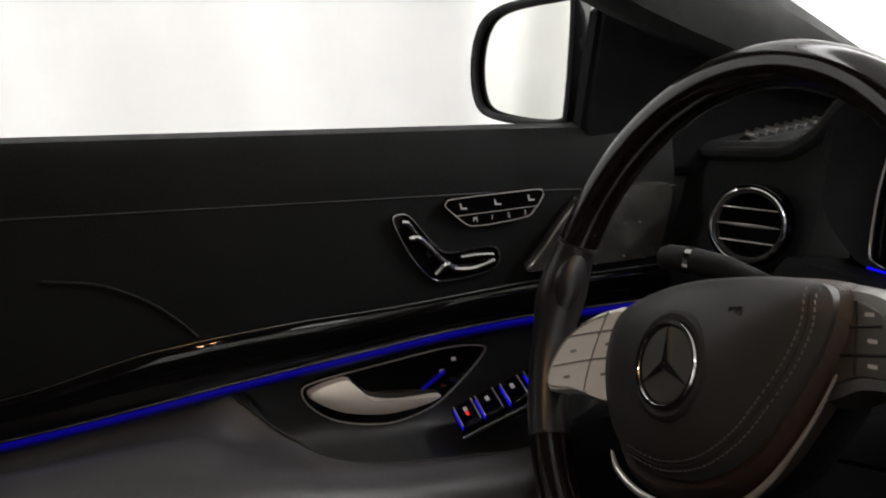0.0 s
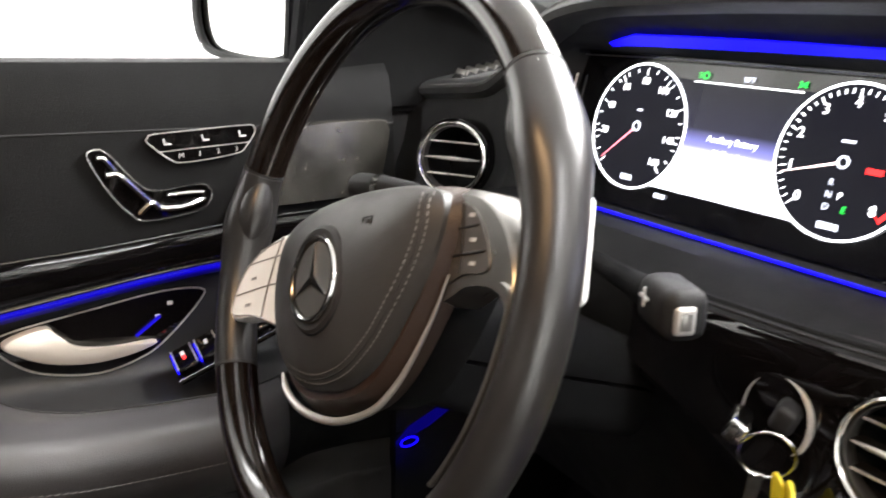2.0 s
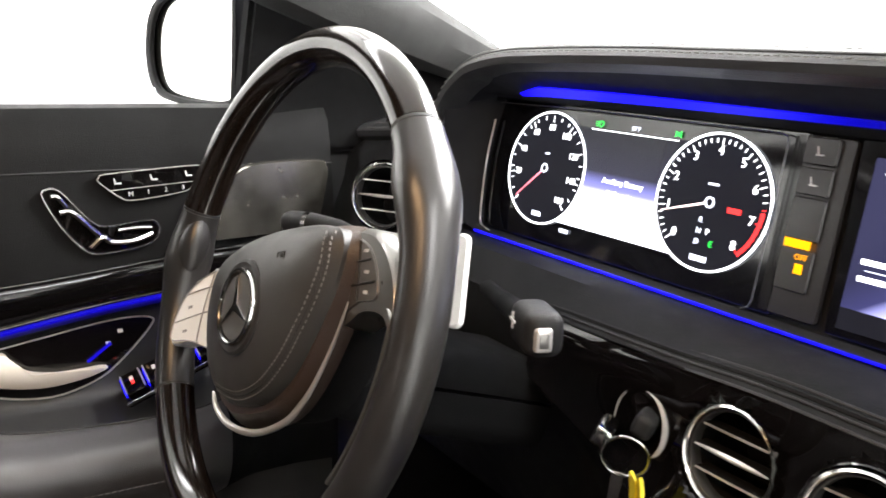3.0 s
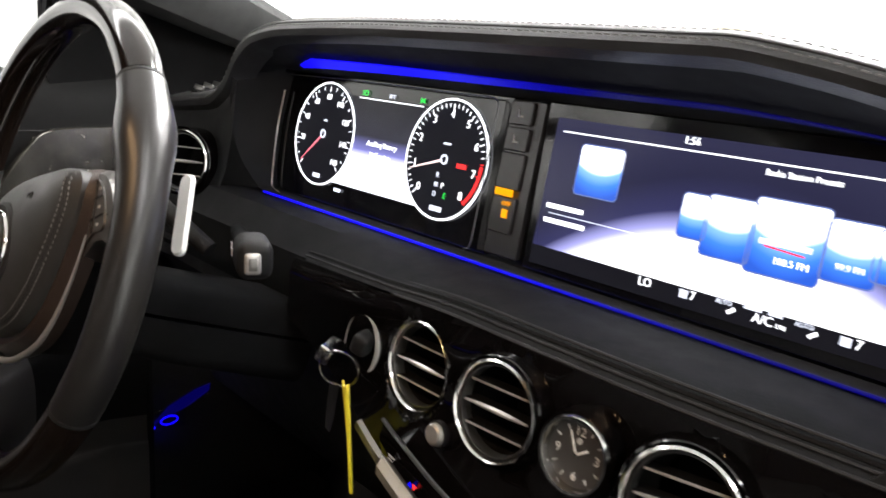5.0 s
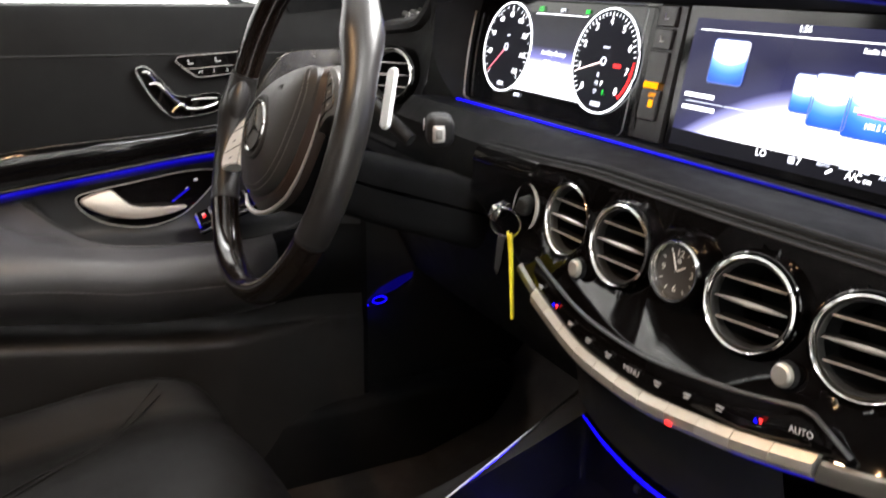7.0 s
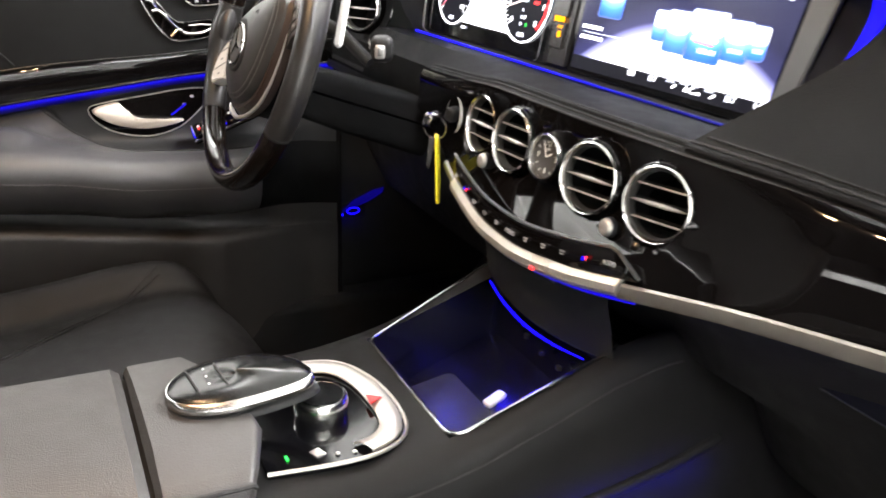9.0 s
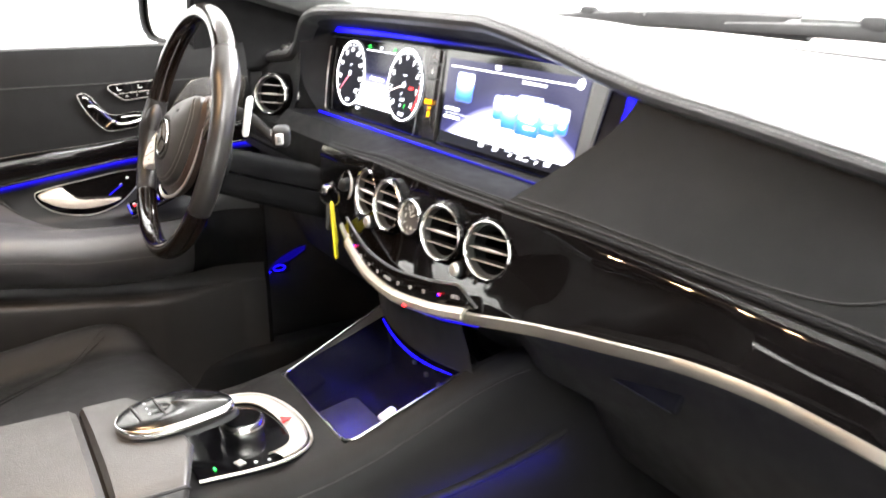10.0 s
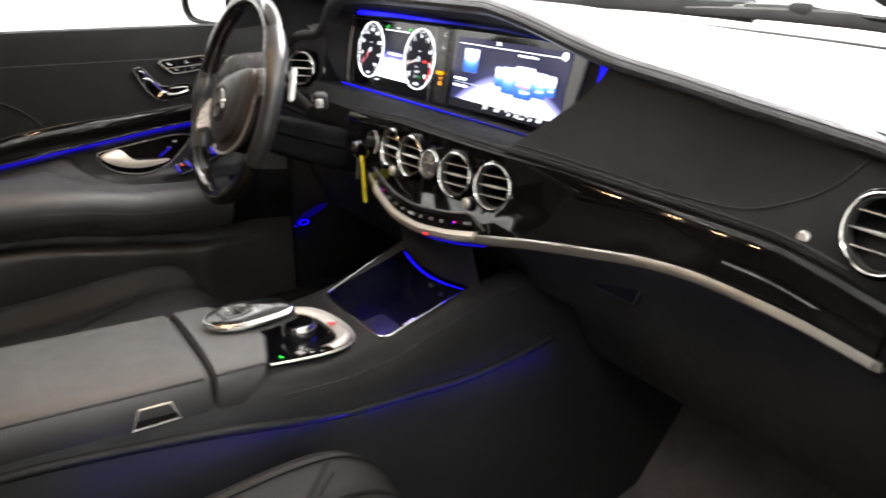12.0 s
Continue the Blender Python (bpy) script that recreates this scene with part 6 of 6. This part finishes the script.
# memory buttons
ol = [(float(p[0]), float(p[1])) for p in smooth_line([(-0.200, 0.6855), (-0.1985, 0.6895), (-0.193, 0.6920), (-0.150, 0.6945), (-0.104, 0.6965), (-0.0975, 0.6945), (-0.0965, 0.6895), (-0.1005, 0.6825), (-0.106, 0.6755), (-0.113, 0.6700), (-0.140, 0.6660), (-0.168, 0.6640), (-0.178, 0.6665), (-0.190, 0.6760)], 4, True)]
memo = part("memory_panel", plate(ol, 0.008, 0.001, m=on_door(-0.7550)), LACQUER, door, "black seat memory panel with chrome outline")
part("panel_outline", sweep([(-0.7542, a, b) for a, b in ol], 0.00055, 6, closed=True, up=(1, 0, 0)), SATIN, memo, "chrome outline")
for i, w in enumerate("M123"):
    writing("button_word", w, 0.0068, MARK, memo, on_door(-0.7542) @ pose(-0.169 + 0.0178 * i, 0, 0.6705 + 0.0011 * i))
for i in range(3):
    bm = box(0.0065, 0.0006, 0.0016, 0, m=pose(0.001, 0, -0.0016))
    box(0.0016, 0.0006, 0.0055, 0, bm=bm, m=pose(-0.002, 0, 0.001, 0, -15, 0))
    part("button_icon", bm, MARK, memo, m=on_door(-0.7544) @ pose(-0.182 + 0.036 * i, 0, 0.6838 + 0.0020 * i))
part("panel_rule", box(0.090, 0.0006, 0.0007, 0, m=on_door(-0.7544) @ pose(-0.146, 0, 0.6775, 0, -3, 0)), SATIN, memo)
# door handle
ol = [(float(p[0]), float(p[1])) for p in smooth_line([(-0.342, 0.505), (-0.325, 0.513), (-0.262, 0.522), (-0.190, 0.531), (-0.150, 0.528), (-0.152, 0.515), (-0.185, 0.482), (-0.212, 0.465), (-0.255, 0.456), (-0.305, 0.466), (-0.334, 0.486)], 4, True)]
hb = part("handle_bowl", plate(ol, 0.010, 0.002, m=on_door(-0.7835)), LACQUER, door, "glossy black handle bowl with thin metal rim")
part("bowl_rim", sweep([(-0.7822, a, b) for a, b in ol], 0.0010, 6, closed=True, up=(1, 0, 0)), SATIN, hb, "thin metal rim")
lever = [(float(p[0]), float(p[1])) for p in smooth_line([(-0.337, 0.503), (-0.318, 0.511), (-0.297, 0.513), (-0.288, 0.500), (-0.272, 0.488), (-0.243, 0.482), (-0.203, 0.482), (-0.201, 0.478), (-0.225, 0.472), (-0.262, 0.470), (-0.302, 0.478), (-0.328, 0.492)], 4, True)]
part("handle_lever", plate(lever, 0.012, 0.003, m=on_door(-0.7740), dome=0.004), LEVER, hb, "warm satin metal door lever")
part("bowl_light", box(0.002, 0.030, 0.003, 0, m=pose(-0.7815, -0.205, 0.497, 35, 0, 0)), BLUEDIM, hb, "dim blue glow")
for k, (y, z) in enumerate(((-0.195, 0.505), (-0.182, 0.517))):
    part("lock_mark", box(0.0006, 0.005, 0.004, 0, m=pose(-0.7832, y, z)), MARK, hb)
# window switches on a slanted panel
SWM = pose(-0.745, -0.138, 0.4790, 24, 16, 0)
part("switch_panel", box(0.046, 0.112, 0.006, 0.002, m=SWM), LACQUER, door, "black window switch panel")
for i in range(4):
    m = SWM @ pose(0, (-0.042, -0.017, 0.012, 0.040)[i], 0.006)
    s = part("window_switch", box(0.034, 0.0215, 0.010, 0.003, 3, m=m), LACQUER, door, "black window switch with satin edges")
    for e in (-1, 1):
        part("switch_edge", box(0.030, 0.0016, 0.0030, 0.0005, m=m @ pose(0, e * 0.0100, 0.0042)), SATIN, s, "satin metal edge")
    part("switch_mark", box(0.007, 0.004, 0.0006, 0, m=m @ pose(-0.004, 0, 0.0051)), MARK, s)
    # blue reflection on the switch's edge, painted as emission
    part("switch_blue_glint", box(0.026, 0.0018, 0.005, 0, m=m @ pose(0, -0.0112, 0.0005)), BLUE, s, "blue reflection painted as a glowing edge")
part("switch_trim", box(0.0022, 0.114, 0.004, 0.0006, m=SWM @ pose(0.0240, 0, 0.004)), BRUSHED, door, "bright metal edge")
part("switch_lamp", box(0.006, 0.003, 0.001, 0, m=SWM @ pose(0.002, -0.042, 0.0116)), RED_ON, door, "small red light")
# perforated loudspeaker grille at the front of the door
# the strong colour noise paints the streaky reflections on the metal
gm = mat("perforated_metal_grille", (0.27, 0.255, 0.225), 0.22, metal=0.9, grain=0.12, scale=700, vary=0.55, big=22, rvary=0.25)
ol = [(float(p[0]), float(p[1])) for p in smooth_line([(-0.118, 0.618), (-0.102, 0.640), (-0.072, 0.678), (-0.046, 0.6955), (0.030, 0.6975), (0.043, 0.692), (0.045, 0.675), (0.034, 0.628), (0.020, 0.619), (-0.095, 0.616)], 4, True)]
part("speaker_grille", plate(ol, 0.012, 0.002, m=on_door(-0.7385)), gm, door, "perforated metal loudspeaker grille")

# ---- outside mirror ----
mir = thing("wing_mirror", "black wing mirror with a bright glass reflecting the curtain", "mirror", pose(-0.917, -0.042, 0.812, 0, 0, 26))
ol = [(float(p[0]), float(p[1])) for p in smooth_line([(-0.109, -0.018), (-0.108, 0.012), (-0.099, 0.042), (-0.079, 0.066), (-0.045, 0.080), (0.0, 0.087), (0.060, 0.092), (0.102, 0.095), (0.110, 0.088), (0.109, 0.030), (0.102, -0.055), (0.093, -0.073), (0.045, -0.079), (-0.030, -0.076), (-0.080, -0.067), (-0.101, -0.048)], 4, True)]
ol = [(0.72 * x, 0.88 * z) for x, z in ol]
rows = []
for d, f in ((-0.012, 0.93), (-0.014, 0.97), (-0.008, 1.0), (0.02, 1.0), (0.06, 0.92), (0.09, 0.70), (0.105, 0.35)):
    rows.append([(x * f, d, z * f) for x, z in ol])
bm = loft(rows, close_v=True)
bm.faces.new([v for v in bm.verts][-len(ol):])
part("housing", bm, BODY, mir, "glossy black housing")
part("glass", plate([(x * 0.90, z * 0.90) for x, z in ol], 0.004, 0.001, m=pose(0.001, -0.004, 0.001)), MIRROR, mir, "mirror glass")
part("rim", sweep([(x * 0.92, -0.010, z * 0.92) for x, z in ol], 0.0045, 8, closed=True, up=(0, 1, 0)), SOFT, mir)
part("foot", box(0.10, 0.05, 0.05, 0.015, 3, m=pose(0.105, 0.040, -0.046, 0, -8, -10)), BODY, mir)


# ---- pillars, roof and windscreen surround ----
shell = thing("car_body", "black car body with grey cloth pillars and headliner", "car body", kind="structure")


def slab(pts, x0, x1):
    bm = bmesh.new()
    a = [bm.verts.new((x0, y, z)) for y, z in pts]
    b = [bm.verts.new((x1, y, z)) for y, z in pts]
    bm.faces.new(a)
    bm.faces.new(b)
    for i in range(len(pts)):
        j = (i + 1) % len(pts)
        bm.faces.new((a[i], a[j], b[j], b[i]))
    bmesh.ops.bevel(bm, geom=bm.edges[:], offset=0.006, segments=2, affect="EDGES", clamp_overlap=True)
    return bm


for s in (-1, 1):
    # cloth trim of the pillar, leaning back and inwards
    rows = []
    low = spline([-0.70, -0.45, -0.20, -0.049, 0.0, 0.064, 0.20, 0.34], [1.10, 1.045, 0.935, 0.867, 0.849, 0.829, 0.790, 0.760])
    for k in range(19):
        y = 0.34 - 0.94 * k / 18
        x = 0.745 - 0.13 * (0.34 - y) - (0.028 if s > 0 else 0.0)
        top, z0 = min(1.15, 0.800 + 0.433 * (0.34 - y)), low(y)
        h = max(0.03, top - z0)
        rows.append([(s * (x + 0.030), y, z0 + h * 1.05), (s * x, y, z0 + h), (s * (x - 0.014), y, z0 + h * 0.78), (s * (x - 0.016), y, z0 + h * 0.45), (s * (x - 0.002), y, z0 + h * 0.10), (s * (x + 0.018), y, z0), (s * (x + 0.060), y, z0 + h * 0.05)])
    part("pillar_trim", loft(rows, close_v=True, caps=True), PILLARCLOTH, shell, "dark grey cloth pillar trim")
# black corner panel behind the mirror and the door frame above it
part("corner_panel", slab([(-0.045, 0.752), (-0.028, 0.875), (0.02, 0.905), (0.20, 0.845), (0.33, 0.79), (0.33, 0.70), (-0.03, 0.70)], -0.800, -0.772), MATTBLACK, shell, "black corner panel by the mirror")
part("door_frame", sweep(smooth_line([(-0.79, 0.01, 0.89), (-0.76, -0.12, 0.975), (-0.71, -0.30, 1.06), (-0.67, -0.55, 1.12), (-0.66, -1.0, 1.13)], 6), 0.022, 10), SOFT, shell)
rows = []
for y, z in ((-0.42, 1.150), (-0.50, 1.172), (-0.70, 1.195), (-1.1, 1.21), (-1.6, 1.19)):
    rows.append([(x, y, z - 0.06 * (abs(x) / 0.66) ** 3) for x in steps(-0.66, 0.66, 16)])
part("headliner", loft(rows, thick=0.05), HEADLINER, shell, "grey cloth headliner")
rows = [[(x, -0.27, 1.105 - 0.05 * (abs(x) / 0.64) ** 3), (x, -0.36, 1.145 - 0.05 * (abs(x) / 0.64) ** 3), (x, -0.45, 1.165 - 0.06 * (abs(x) / 0.64) ** 3)] for x in steps(-0.64, 0.64, 16)]
part("header_rail", loft(rows, thick=0.03), HEADLINER, shell)
# cowl with the wipers below the windscreen
cow = thing("windscreen_cowl", "black plastic cowl below the windscreen", "cowl")
rows = [[(x, 0.430, cowl_z(x) - 0.012), (x, 0.436, cowl_z(x) + 0.003), (x, 0.46, cowl_z(x) + 0.006), (x, 0.54, cowl_z(x) - 0.004), (x, 0.70, cowl_z(x) - 0.03)] for x in steps(-0.76, 0.76, 40)]
part("cowl_panel", loft(rows), RUBBER, cow)
for x0, x1, y0w, y1w in ((-0.50, 0.10, 0.48, 0.555), (0.02, 0.62, 0.48, 0.565)):
    w = thing("wiper", "black wiper arm and blade resting on the cowl", "wiper", None, "wipers")
    part("blade", sweep([(x, y0w + (y1w - y0w) * f, cowl_z(x) + 0.018 + 0.004 * math.sin(math.pi * f)) for f, x in ((k / 10, x0 + (x1 - x0) * k / 10) for k in range(11))], [0.004 + 0.0007 * k for k in range(11)], 8, flat=1.7), RUBBER, w)
    part("spoiler", box(0.036, 0.018, 0.020, 0.007, 2, m=pose(x0 + 0.20, y0w + 0.03, cowl_z(x0 + 0.2) + 0.032)), RUBBER, w)
    part("arm", sweep([(x0 + 0.10, y0w + 0.03, cowl_z(x0) + 0.026), (x0 + 0.20, y0w + 0.045, cowl_z(x0 + 0.2) + 0.030), (x0 + 0.33, y0w + 0.04, cowl_z(x0 + 0.33) + 0.028)], [0.009, 0.007, 0.006], 8), BODY, w)
    part("pivot", lathe([(0.016, 0), (0.016, 0.010), (0.010, 0.014)], 16, m=pose(x0 + 0.09, y0w + 0.03, cowl_z(x0) + 0.016, 90, 0, 0) @ pose(0, 0, 0, 180)), SOFT, w)
bonnet = thing("bonnet", "black painted bonnet ahead of the windscreen", "bonnet")
rows = [[(x, y, 0.755 - 0.11 * (y - 0.62) - 0.06 * x * x) for x in steps(-0.80, 0.80, 16)] for y in steps(0.62, 1.9, 10)]
part("panel", loft(rows, thick=0.02), BODY, bonnet)
# plain closing walls of the rear cabin
part("rear_wall", box(1.5, 0.04, 0.99, 0, m=pose(0, -1.62, 0.37)), HEADLINER, shell, "dark rear of the cabin")
part("side_wall", box(0.04, 0.66, 0.89, 0, m=pose(-0.76, -1.30, 0.315)), HEADLINER, shell)
# unseen slab, added to keep the bright curtain out of the lacquer's reflections
part("reflection_blocker", slab([(-0.70, 0.70), (-0.80, 1.14), (-1.62, 1.14), (-1.62, 0.70)], -0.775, -0.735), PILLARCLOTH, shell, "unseen dark slab over centre pillar and rear window, added to block reflections")
part("rear_rail", box(1.5, 0.04, 0.28, 0, m=pose(0, -1.62, 1.09)), HEADLINER, shell)
part("side_wall", box(0.04, 0.98, 1.30, 0, m=pose(0.76, -1.12, 0.52)), HEADLINER, shell)
part("door_jamb", slab([(-0.050, 0.56), (-0.036, 0.630), (-0.002, 0.735), (0.04, 0.785), (0.40, 0.75), (0.40, 0.02), (-0.03, 0.02), (-0.050, 0.30)], 0.780, 0.84), JAMB, shell, "black door jamb of the open passenger door")
part("door_seal", sweep(smooth_line([(0.785, -0.055, 0.05), (0.785, -0.066, 0.35), (0.785, -0.056, 0.57), (0.785, -0.040, 0.645), (0.785, -0.006, 0.744), (0.785, 0.03, 0.80)], 6), 0.010, 8), JAMB, shell, "black rubber door seal")
